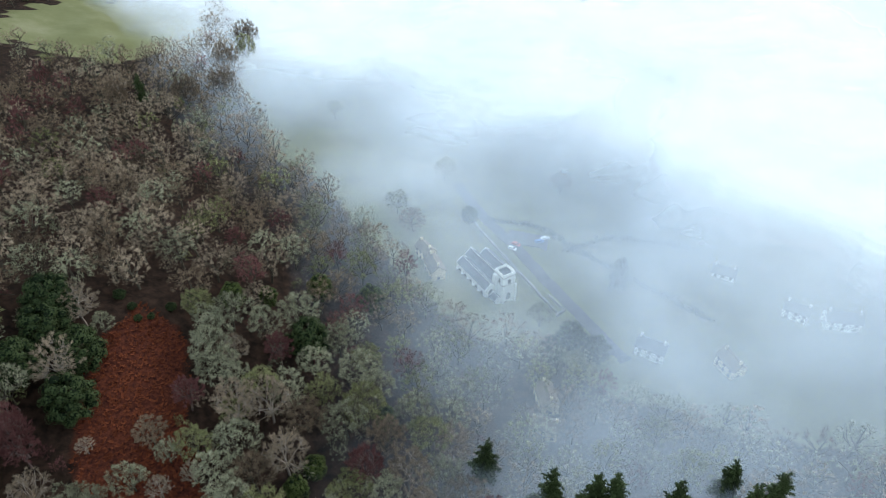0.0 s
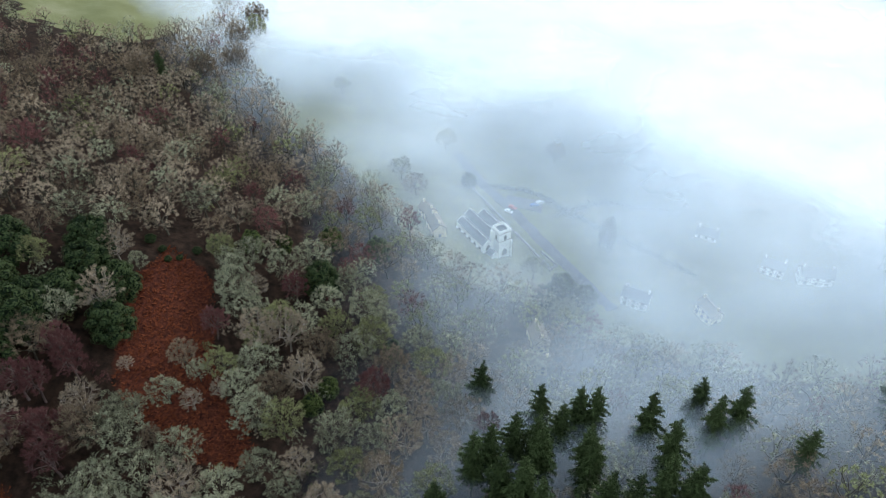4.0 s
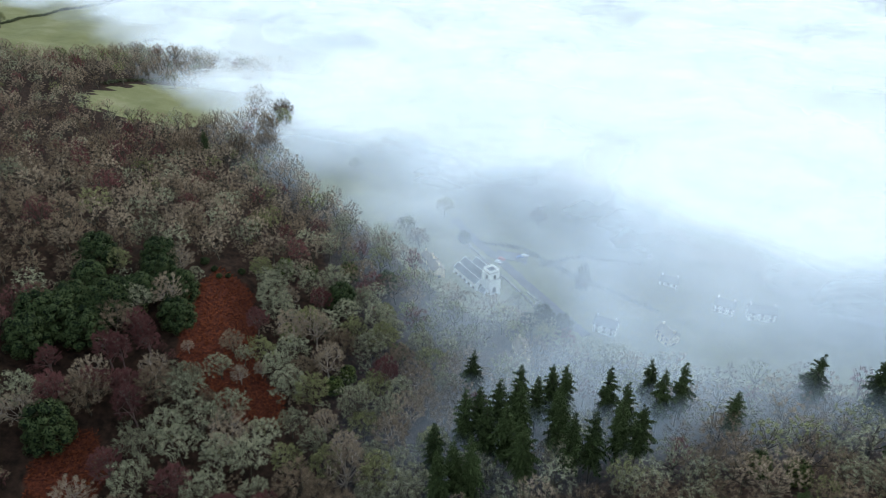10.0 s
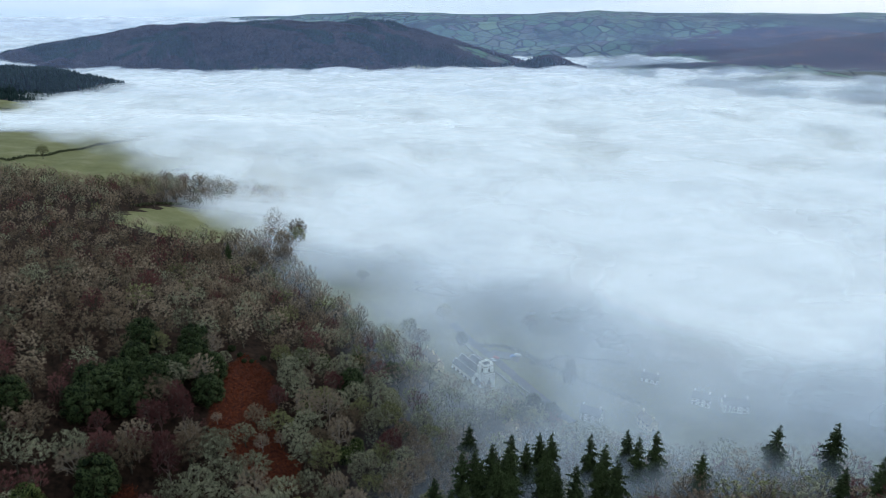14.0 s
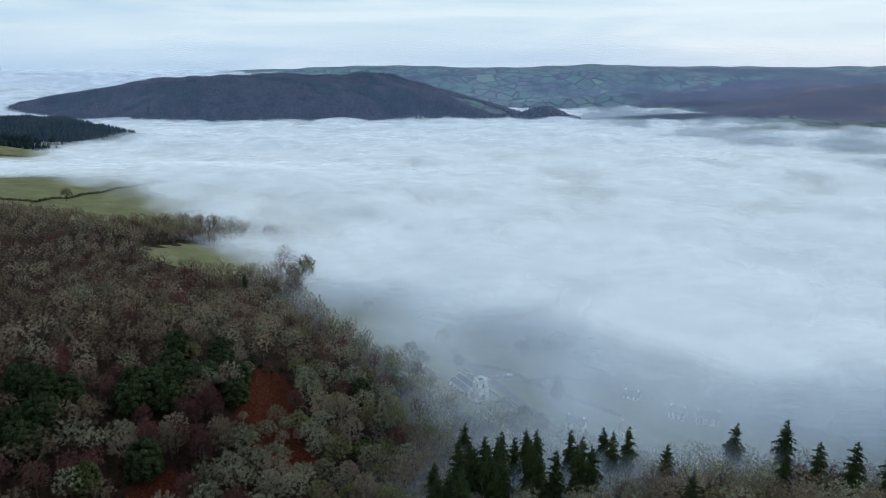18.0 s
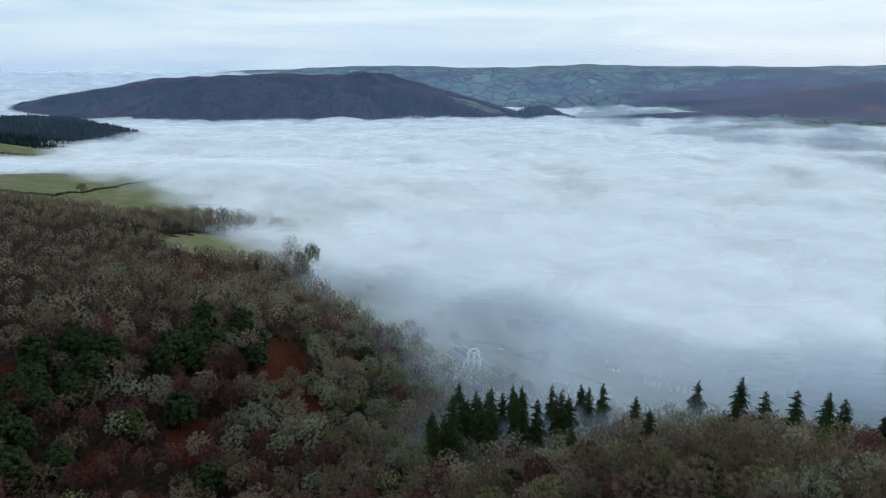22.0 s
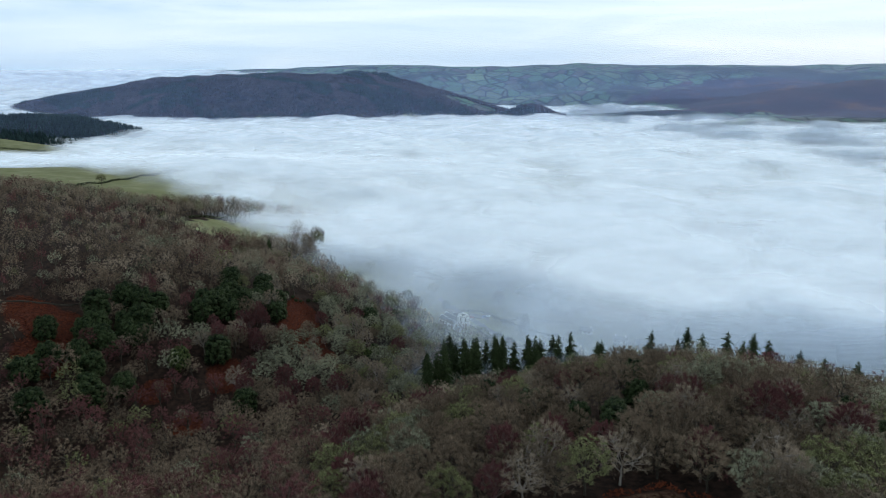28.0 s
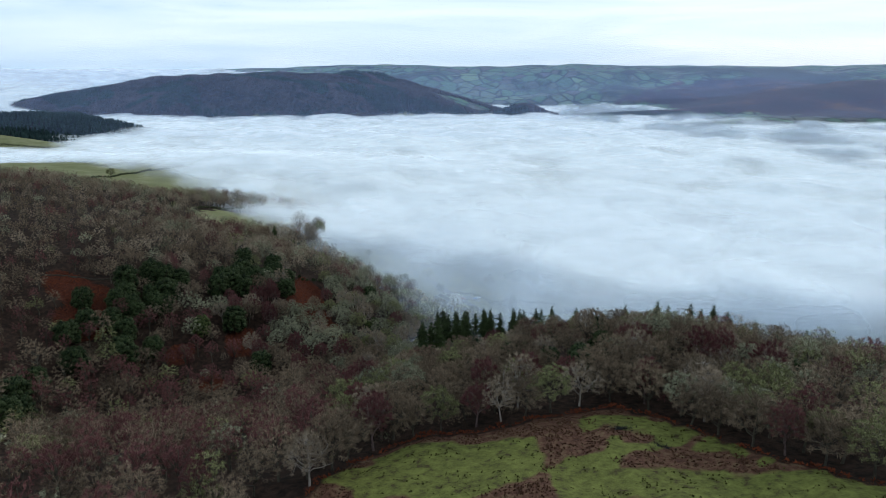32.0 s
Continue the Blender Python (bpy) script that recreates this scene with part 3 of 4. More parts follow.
def bare_tree(seed, kind, tips=88, spray=30, wide=1.0, long=1.0, twigs_only=False):
    """A leafless broadleaf tree, limb on limb up to clumps of twigs: (corners, faces) of the wood and of the crown."""
    r = np.random.RandomState(seed)
    half, length, spread, clump, upright, radius = HABIT[kind]
    H = 14.0 + 1.5 * upright
    fork = np.array([r.normal(0, 0.4), r.normal(0, 0.4), H * r.uniform(0.2, 0.3)])
    A, B, RA, RB = [np.array([0, 0, -0.9]), fork * 0.5], [fork * 0.5, fork], [0.42, 0.33], [0.33, 0.27]
    joints = []
    limbs = 8
    for k in range(limbs):
        az, el = k * 2.4 + r.uniform(-0.5, 0.5), radians(r.uniform(25, 58) + upright * 22)
        if k == limbs - 1:
            el = radians(82)
        d = np.array([math.cos(az) * math.cos(el), math.sin(az) * math.cos(el), math.sin(el)])
        p, rad = fork + np.array([0, 0, r.uniform(-0.06, 0.16) * H]), 0.21
        for step in range(4):
            q = p + d * H * r.uniform(0.10, 0.14)
            A.append(p), B.append(q), RA.append(rad), RB.append(rad * 0.72)
            joints.append(q)
            d = unit(d + np.array([0, 0, 0.16]) + r.normal(0, 0.22, 3))
            p, rad = q, rad * 0.72
    joints = np.array(joints)
    w = (np.arange(tips) + 0.5) / tips
    sz = 1 - (1.5 if kind == 1 else 1.28) * w
    az = np.arange(tips) * 2.39996 + r.uniform(-0.3, 0.3, tips)
    c = np.sqrt(np.maximum(0, 1 - sz * sz))
    n_ = np.stack([np.cos(az) * c, np.sin(az) * c, sz], -1)
    swell = np.ones(tips)
    for _ in range(10):
        la, lw = r.uniform(0, 6.28), r.uniform(-0.1, 0.85)
        ln = np.array([math.cos(la) * math.sqrt(1 - lw * lw), math.sin(la) * math.sqrt(1 - lw * lw), lw])
        swell += r.uniform(-0.32, 0.22) * np.maximum(0, n_ @ ln) ** 7
    depth = np.where(r.uniform(0, 1, tips) < 0.22, r.uniform(0.4, 0.7, tips), r.uniform(0.80, 1.0, tips)) * swell
    tip = np.array([fork[0], fork[1], H * 0.58]) + n_ * np.array([radius, radius, H * 0.42]) * depth[:, None]
    near = np.argmin(np.linalg.norm(joints[None] + np.array([0, 0, 0.8]) - tip[:, None], axis=-1), axis=1)
    s = joints[near]
    mid = (s + tip) / 2 + np.array([0, 0, -0.35]) + r.normal(0, 0.35, s.shape)
    A, B = np.concatenate([A, s, mid]), np.concatenate([B, mid, tip])
    RA = np.concatenate([RA, np.full(tips, 0.085), np.full(tips, 0.06)]) * wide ** 0.5
    RB = np.concatenate([RB, np.full(tips, 0.06), np.full(tips, 0.025)]) * wide ** 0.5
    if twigs_only:
        A, B, RA, RB = A[:34], B[:34], RA[:34], RB[:34]
    wood = tubes(A, B, RA, RB, r)
    # clumps of twigs about each tip, and a few along the branches inside
    i = np.repeat(np.arange(tips), spray)
    m = len(i)
    ball = units(r.normal(0, 1, (m, 3)) + n_[i] * 0.9 + np.array([0, 0, 0.35])) * (radius * clump * r.uniform(0.35, 1.0, (m, 1)))
    p = tip[i] + ball * np.array([1, 1, 0.75])
    inside = r.uniform(0, 1, m) < 0.22
    p[inside] = (mid[i] + (tip[i] - mid[i]) * r.uniform(-0.4, 0.9, (m, 1)))[inside]
    out = 0.25 if twigs_only else 0.6
    d = units(n_[i] * out + units(ball) * out + np.array([0, 0, (0.30 + 0.4 * upright) * out / 0.6]) + r.normal(0, spread, (m, 3)))
    face = units(units(ball) + n_[i] * (1.5 if twigs_only else 0.7))
    L = length * long * r.uniform(0.5, 1.3, m)
    v = slivers(p - d * L[:, None] * 0.4, d, L, half * wide * r.uniform(0.7, 1.3, m), r, face)
    return wood, (v, np.arange(3 * m).reshape(-1, 3))


def leafy_crown(seed, height=13.0, radius=5.5, clumps=42, leaves=44, leaf=0.55):
    """A dense evergreen crown of leaf clumps: (trunk, inner masses coloured as shade, leaves)."""
    r = np.random.RandomState(seed)
    wood, core, lv = Soup(), Soup(), []
    wood.tube((0, 0, -0.8), (r.normal(0, 0.3), r.normal(0, 0.3), height * 0.6), 0.38, 0.2, 6)
    for k in range(clumps):
        az, w = k * 2.39996 + r.uniform(-0.2, 0.2), (k + 0.5) / clumps
        zc = height * (0.15 + 0.79 * w)
        rr = radius * math.sqrt(max(0.04, 1 - ((w - 0.38) / 0.68) ** 2)) * r.uniform(0.55, 0.95)
        c = np.array([math.cos(az) * rr, math.sin(az) * rr, zc + r.uniform(-0.5, 0.5)])
        cr = radius * r.uniform(0.24, 0.36)
        wood.tube((0, 0, height * 0.3 * (0.6 + w)), c, 0.10, 0.04, 3)
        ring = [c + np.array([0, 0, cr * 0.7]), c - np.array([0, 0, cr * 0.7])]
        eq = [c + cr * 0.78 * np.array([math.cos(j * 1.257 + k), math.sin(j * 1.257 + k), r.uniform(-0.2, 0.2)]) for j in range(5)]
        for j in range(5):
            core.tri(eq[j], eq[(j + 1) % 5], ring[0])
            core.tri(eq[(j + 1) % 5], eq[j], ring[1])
        nrm = units(r.normal(0, 1, (leaves, 3)) + np.array([math.cos(az) * 0.5, math.sin(az) * 0.5, 0.55]))
        q = c + nrm * cr * r.uniform(0.90, 1.06, (leaves, 1)) * (1, 1, 0.85)
        a = units(np.cross(nrm, r.normal(0, 1, (leaves, 3))))
        b = units(np.cross(nrm, a) + nrm * r.uniform(-0.35, 0.35, (leaves, 1)))
        s = leaf * r.uniform(0.6, 1.2, (leaves, 1))
        lv.append(np.stack([q - a * s * 0.6 - b * s * 0.4, q + a * s * 0.6 - b * s * 0.4, q + b * s * 0.8], 1).reshape(-1, 3))
    lv = np.concatenate(lv)
    lv = (lv, np.arange(len(lv)).reshape(-1, 3))
    return wood, core, lv


def fir_tree(seed, height=30.0, radius=5.5, bare=0.30, whorls=27, arms=8):
    """A tall fir with uneven drooping boughs: (corners, faces) of the trunk and of the boughs."""
    r = np.random.RandomState(seed)
    A, B, RA, RB = [(0, 0, -1), (0, 0, height * 0.5)], [(0, 0, height * 0.5), (0, 0, height * 0.99)], [0.45, 0.27], [0.27, 0.03]
    for k in range(9):
        z, a, q = height * bare * r.uniform(0.4, 1.05), r.uniform(0, 6.28), r.uniform(0.8, 2.4)
        A.append((0, 0, z)), B.append((math.cos(a) * q, math.sin(a) * q, z - 0.4)), RA.append(0.07), RB.append(0.02)
    V = []
    lean = r.uniform(0.72, 1.2, 12)
    for k in range(whorls):
        w = k / (whorls - 1)
        z = height * (bare + (0.97 - bare) * w ** 0.92)
        R = radius * (1 - w) ** 0.62 * (0.62 + 0.38 * min(1, w * 4)) * r.uniform(0.75, 1.15) + 0.3
        for a in range(arms if w < 0.88 else 4):
            if r.uniform() < 0.22:
                continue
            az = k * 1.3 + a * 6.2832 / arms + r.uniform(-0.4, 0.4)
            L = R * r.uniform(0.5, 1.15) * lean[int(az / 6.2832 * 12) % 12]
            out, side = np.array([math.cos(az), math.sin(az), 0]), np.array([-math.sin(az), math.cos(az), 0])
            rise = 0.45 * w - 0.05
            m = max(8, int(10 * L))
            u = r.uniform(0.12, 1.0, m)
            base = np.array([0, 0, z + r.uniform(-0.5, 0.5)]) + out * (L * u)[:, None]
            base[:, 2] += L * (rise * u - (0.55 - 0.35 * w) * u * u)
            sg = np.where(r.uniform(0, 1, m) < 0.5, -1, 1)[:, None]
            d = units(side * sg * r.uniform(0.3, 1.0, (m, 1)) + out * r.uniform(0.2, 0.8, (m, 1)) + np.array([0, 0, -0.45]) + r.normal(0, 0.28, (m, 3)))
            ln = (0.30 * L + 0.30) * r.uniform(0.5, 1.1, m) * (1.15 - 0.6 * u)
            V.append(slivers(base, d, ln, 0.20 * ln + 0.08, r))
            V.append(slivers(base[: m // 2] + r.normal(0, 0.15, (m // 2, 3)), units(np.array([0, 0, -1.0]) + r.normal(0, 0.35, (m // 2, 3))), 0.5 + 0.10 * L, np.full(m // 2, 0.13), r))
    top = np.repeat([[0, 0, height * 0.95]], 8, 0) + np.array([0, 0, 1]) * r.uniform(-0.8, 0.6, (8, 1))
    V.append(slivers(top, units(r.normal(0, 0.5, (8, 3)) + np.array([0, 0, 1.0])), np.full(8, 0.9), np.full(8, 0.08), r))
    V = np.concatenate(V)
    return tubes(np.array(A, float), np.array(B, float), np.array(RA), np.array(RB), r), (V, np.arange(len(V)).reshape(-1, 3))


def thing(name, label, category, group="", kind=""):
    return tagged(new(name), label, category, group, kind)


def part_mesh(name, me, parent, label=""):
    ob = new(name, me)
    ob.parent = parent
    if label:
        ob["label"] = label
    return ob


def from_soup(name, s, mats, parent, label=""):
    v, f, m = s.arrays()
    return part_mesh(name, tri_mesh(name, v, f, mats, m), parent, label)


def from_arrays(name, vf, mats, parent, label=""):
    return part_mesh(name, tri_mesh(name, vf[0], vf[1], mats), parent, label)


def spot(x, y, turn=0.0, size=1.0, tall=1.0):
    return pose(x, y, float(ground_z(x, y)), 0, 0, turn) @ Matrix.Diagonal((size, size, size * tall, 1))


def put(proto, x, y, turn, size, tall=1.0):
    ob = copy_thing(proto, Matrix.Identity(4))
    ob.matrix_basis = spot(x, y, turn, size, tall)
    return ob


# ---- single trees ----
KINDS = ["grey lichen-covered", "brown", "reddish-twigged", "olive-tinged", "pale grey"]
PROTOS = {}


def proto_bare(kind, seed):
    key = ("bare", kind, seed)
    if key not in PROTOS:
        t = thing("bare_tree", f"leafless {KINDS[kind]} broadleaf tree in the hillside wood", "tree", "leafless trees of the wood")
        w, c = bare_tree(seed + kind * 7, kind, 92, 42 if kind in (1, 2) else 32)
        from_arrays("trunk", w, [PALE_BARK if kind == 4 else BIRCH_BARK if kind == 2 else BARK], t)
        from_arrays("crown", c, [TWIGS[kind]], t)
        PROTOS[key] = t
    return PROTOS[key]


def proto_leafy(seed, ivy=False):
    key = ("leafy", seed, ivy)
    if key not in PROTOS:
        t = thing("evergreen_oak", "dense yellow-green evergreen tree with a clumped crown" if ivy else "dense dark green evergreen oak with a rounded clumped crown", "tree", "evergreen oaks of the wood")
        w, c, lv = leafy_crown(seed, 13.5, 6.4, 54, 95, 0.42)
        from_soup("trunk", w, [BARK], t)
        cr = from_arrays("crown", lv, [IVY if ivy else HOLM], t)
        from_soup("inner_foliage", c, [HOLM_SHADE], cr)
        PROTOS[key] = t
    return PROTOS[key]


def proto_fir(seed):
    key = ("fir", seed)
    if key not in PROTOS:
        t = thing("fir_tree", "tall dark green fir with a bare lower trunk in mist", "tree", "firs of the stand")
        w, nd = fir_tree(seed)
        from_arrays("trunk", w, [BARK], t)
        from_arrays("crown", nd, [FIR], t)
        PROTOS[key] = t
    return PROTOS[key]

rng = random.Random(7)
taken = []
FIR_SPOTS = [(-2, 68), (-1, 51), (4, 57), (9, 55), (8, 82), (13, 86), (15, 75), (20, 90), (26, 89), (27, 85), (21, 73), (25, 68), (25, 60), (34, 96),
             (40, 101), (45, 101), (29, 104), (40, 85), (40, 80), (42, 68), (48, 66), (60, 98), (63, 86), (58, 73), (63, 69), (77, 106), (79, 97), (87, 100)]
for x, y in FIR_SPOTS:
    put(proto_fir(1 + rng.randrange(4)), x, y, rng.uniform(0, 360), rng.uniform(0.98, 1.08), rng.uniform(0.98, 1.08))
    taken.append((x, y, 5.5))
# smaller firs along the spur and in the mist
for x, y, s in [(12, 114, 0.62), (100, 85, 0.6), (140, 62, 0.55), (155, 65, 0.62), (168, 62, 0.70), (182, 60, 0.72), (195, 68, 0.68), (208, 58, 0.6), (161, 103, 0.82), (140, 108, 0.75),
                (86, 20, 0.5), (159, 23, 0.5), (225, 62, 0.55), (240, 55, 0.6), (54, 14, 0.5)]:
    put(proto_fir(1 + rng.randrange(4)), x, y, rng.uniform(0, 360), s * 1.48, 0.98)
    taken.append((x, y, 5))
OAK_SPOTS = [(-131, 133), (-128, 119), (-113, 144), (-111, 135), (-101, 131), (-113, 122), (-98, 116), (-129, 106), (-119, 109), (-122, 97), (-44, 156),
             (-176, 81), (-159, 84), (-163, 67), (-181, 53), (-180, 29), (-166, 10), (-119, 61), (-136, 98), (-200, 38), (-94, 22),
             (40, -58), (42, -70), (53, -85), (63, -95), (83, -50), (-190, 20), (-168, 80),
             (-185, -59), (-189, -35), (-182, -12), (-173, -84), (-194, 6), (-176, -70), (148, -101), (77, -72), (27, -20), (44, -61), (65, -89), (84, -44), (154, -75), (103, -113), (-172, 44), (-166, 56), (-186, 66), (-184, 46), (-177, 45), (-171, 24), (-164, 6), (-170, 64), (-161, 70), (-161, 57), (-154, 20), (-136, 89), (-131, 98), (-119, 116), (-124, 107)]
for x, y in OAK_SPOTS:
    put(proto_leafy(1 + rng.randrange(4)), x, y, rng.uniform(0, 360), rng.uniform(0.92, 1.15) if x < 0 else 0.74, rng.uniform(0.95, 1.15))
    taken.append((x, y, 7))
for x, y, s in [(-135, 46, 0.9), (20, -64, 0.6), (9, -52, 0.6), (-27, 186, 0.75), (-36, 112, 0.5), (-18, 133, 0.5), (-45, 186, 0.7), (-70, 168, 0.6), (-60, 172, 0.5), (100, 62, 0.6), (108, 55, 0.6), (-40, 105, 0.5)]:
    put(proto_leafy(1 + rng.randrange(4), True), x, y, rng.uniform(0, 360), s, 1.15)
    taken.append((x, y, 5))


def woodland(x, y):
    """Where the wood stands."""
    return (fields(x, y) + heath(x, y) + bracken(x, y) + glade(x, y)) < 0.45


def scatter():
    r = np.random.RandomState(5)
    gx_, gy_ = np.meshgrid(np.arange(-600, 480, 11.0), np.arange(-230, 600, 10.4))
    gx_ = gx_ + 5.5 * (np.arange(gx_.shape[0]) % 2)[:, None]
    x, y = gx_.ravel() + r.uniform(-3.2, 3.2, gx_.size), gy_.ravel() + r.uniform(-3.2, 3.2, gx_.size)
    ok = woodland(x, y)
    ok &= ~((x > -45) & (y < 30) & (r.uniform(0, 1, x.size) < 0.10))
    ok &= y - np.interp(x, HEATH_X, HEATH_Y) > 13
    ok &= (x > -50 - 0.68 * (y + 348)) & (x < 60 + 0.68 * (y + 348)) & ((ground_z(x, y) > -3) | (y < 200))
    for a, b, q in taken:
        ok &= np.hypot(x - a, y - b) > q
    return x[ok], y[ok], r


tx, ty, r_ = scatter()
tz = ground_z(tx, ty)


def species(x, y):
    """Lichen-grey trees low in the combe, red birches round the bracken, brown beech and oak up the slope and on the
    spur; a darker mix low on the left stands in for shade.
    """
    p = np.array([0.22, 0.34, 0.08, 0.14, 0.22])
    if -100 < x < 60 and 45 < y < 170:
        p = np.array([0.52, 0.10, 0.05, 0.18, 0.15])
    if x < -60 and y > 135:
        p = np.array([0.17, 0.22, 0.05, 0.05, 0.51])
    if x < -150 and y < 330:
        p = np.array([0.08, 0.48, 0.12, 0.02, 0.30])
    # shade put into the tints: red and dark brown twigs prevail here
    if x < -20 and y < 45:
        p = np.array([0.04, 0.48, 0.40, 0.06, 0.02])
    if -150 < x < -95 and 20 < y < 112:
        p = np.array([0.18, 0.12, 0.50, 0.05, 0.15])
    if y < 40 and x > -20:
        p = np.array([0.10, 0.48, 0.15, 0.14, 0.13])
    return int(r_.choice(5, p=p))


near_score = np.minimum(np.hypot(tx + 60, ty - 90), np.hypot((tx - 50) * 0.8, ty + 90))
order = np.argsort(near_score)
single, rest = order[:260], order[260:]
for i in single:
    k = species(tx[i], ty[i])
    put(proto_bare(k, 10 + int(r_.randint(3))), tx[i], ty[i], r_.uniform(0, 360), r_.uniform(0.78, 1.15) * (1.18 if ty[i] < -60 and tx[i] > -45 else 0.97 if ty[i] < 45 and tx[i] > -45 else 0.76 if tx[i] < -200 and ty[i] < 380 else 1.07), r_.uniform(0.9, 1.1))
# old trees along the edge of the heath
row_x = -34.0
while row_x < 140:
    slope = (np.interp(row_x + 1, HEATH_X, HEATH_Y) - np.interp(row_x, HEATH_X, HEATH_Y))
    row_x += rng.uniform(8.5, 12.5) / math.hypot(1, slope)
    row_y = float(np.interp(row_x, HEATH_X, HEATH_Y)) + rng.uniform(5.0, 8.5)
    put(proto_bare(rng.choice([1, 1, 3, 2, 1, 2, 1, 4]), 10 + rng.randrange(3)), row_x, row_y, rng.uniform(0, 360), rng.uniform(1.1, 1.4), rng.uniform(0.85, 1.0))
# the rest of the wood
LOD = [[[bare_tree(40 + s + 10 * k, k, *how, True) for s in range(3)] for k in range(5)] for how in ((54, 18, 1.35, 1.15), (30, 12, 2.2, 1.45))]
V, F, MI, TONE, base = [], [], [], [], 0
for n_done, i in enumerate(rest):
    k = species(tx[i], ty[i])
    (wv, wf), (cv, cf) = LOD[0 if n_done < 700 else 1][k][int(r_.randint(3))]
    a, s = r_.uniform(0, 6.28), r_.uniform(0.8, 1.15) * (1.18 if ty[i] < -60 and tx[i] > -45 else 0.97 if ty[i] < 45 and tx[i] > -45 else 0.76 if tx[i] < -200 and ty[i] < 380 else 1.07)
    rot = np.array([[math.cos(a), -math.sin(a), 0], [math.sin(a), math.cos(a), 0], [0, 0, 1]]) * s
    o = np.array([tx[i], ty[i], tz[i]])
    tone_ = r_.uniform(-0.3, 0.3)
    for vv, ff, m in ((wv, wf, 5), (cv, cf, k)):
        V.append(vv @ rot.T + o)
        TONE.append(np.full(len(vv), tone_))
        F.append(ff + base)
        MI.append(np.full(len(ff), m))
        base += len(vv)
# young growth filling the gaps under tall trees, toned down to paint their shade
ux, uy = r_.uniform(-260, 200, 5200), r_.uniform(-150, 330, 5200)
ok = woodland(ux, uy) & (uy - np.interp(ux, HEATH_X, HEATH_Y) > 7) & (ux > -50 - 0.68 * (uy + 348)) & (ux < 60 + 0.68 * (uy + 348))
for a, b, q in taken:
    ok &= np.hypot(ux - a, uy - b) > q * 0.6
ux, uy = ux[ok][:1500], uy[ok][:1500]
uz = ground_z(ux, uy)
for i in range(len(ux)):
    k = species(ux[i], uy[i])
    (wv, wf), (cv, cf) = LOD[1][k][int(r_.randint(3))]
    a, s = r_.uniform(0, 6.28), r_.uniform(0.38, 0.62)
    rot = np.array([[math.cos(a), -math.sin(a), 0], [math.sin(a), math.cos(a), 0], [0, 0, 1]]) * s
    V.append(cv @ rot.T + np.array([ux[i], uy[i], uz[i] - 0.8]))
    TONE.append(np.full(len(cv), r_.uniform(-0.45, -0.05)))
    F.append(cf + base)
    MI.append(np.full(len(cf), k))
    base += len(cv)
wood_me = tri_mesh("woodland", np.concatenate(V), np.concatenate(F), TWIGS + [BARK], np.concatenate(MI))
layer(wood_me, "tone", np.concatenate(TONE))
tagged(new("woodland", wood_me), "leafless winter wood covering the hillside", "woodland", kind="stuff")


def far_wood():
    """The woods on the hills across the vale: small tapering tufts, dark conifers in stands among bare trees."""
    r = np.random.RandomState(21)
    x, y = r.uniform(-2100, 520, 150000), r.uniform(1350, 3150, 150000)
    z = ground_z(x, y)
    ok = np.flatnonzero((z > 12) & ((y > 2250) | (x < -750)) & (blob(x, y, -1130, 1270, 350, 130) + blob(x, y, 130, 2620, 130, 80, -20) < 0.5) & (np.hypot(x, y + 250) < 3500))[:26000]
    x, y, z = x[ok], y[ok], z[ok]
    n_ = len(x)
    con = (waves(x, y, 420, 71) + 0.5 * waves(x, y, 150, 72) > 0.25) | (y < 2000)
    tall, rad = np.where(con, r.uniform(11, 19, n_), r.uniform(8, 13, n_)), np.where(con, r.uniform(3.0, 4.6, n_), r.uniform(5, 8, n_))
    v = np.zeros((n_, 11, 3))
    for k in range(5):
        a = 1.2566 * k + r.uniform(-0.4, 0.4, n_)
        for row, (w, h) in enumerate(((1.0, 0.1), (np.where(con, 0.5, 0.85), 0.62))):
            q = rad * w * r.uniform(0.75, 1.2, n_)
            v[:, 5 * row + k] = np.stack([x + np.cos(a) * q, y + np.sin(a) * q, z + tall * h * r.uniform(0.85, 1.15, n_)], -1)
    v[:, 10] = np.stack([x, y, z + tall], -1)
    f = []
    for k in range(5):
        p = (k + 1) % 5
        f += [(k, p, 5 + p), (k, 5 + p, 5 + k), (5 + k, 5 + p, 10)]
    f = (np.array(f)[None] + 11 * np.arange(n_)[:, None, None]).reshape(-1, 3)
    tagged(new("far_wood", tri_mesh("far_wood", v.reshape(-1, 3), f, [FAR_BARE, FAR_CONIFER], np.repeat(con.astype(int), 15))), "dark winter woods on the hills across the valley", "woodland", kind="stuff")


far_wood()
# ---- buildings ----
def solid(name, verts, faces, material, parent, label="", bevel=0.0):
    bm = bmesh.new()
    vs = [bm.verts.new(v) for v in verts]
    for f in faces:
        bm.faces.new([vs[i] for i in f])
    bmesh.ops.recalc_face_normals(bm, faces=bm.faces)
    if bevel:
        bmesh.ops.bevel(bm, geom=list(bm.edges), offset=bevel, segments=1, affect="EDGES")
    me = bpy.data.meshes.new(name)
    bm.to_mesh(me)
    bm.free()
    me.materials.append(material)
    return part_mesh(name, me, parent, label)


BOX_F = [(0, 1, 3, 2), (4, 5, 7, 6), (0, 1, 5, 4), (2, 3, 7, 6), (0, 2, 6, 4), (1, 3, 7, 5)]


def block(name, x0, x1, y0, y1, z0, z1, material, parent, label="", bevel=0.04):
    return solid(name, [(x, y, z) for x in (x0, x1) for y in (y0, y1) for z in (z0, z1)], BOX_F, material, parent, label, bevel)


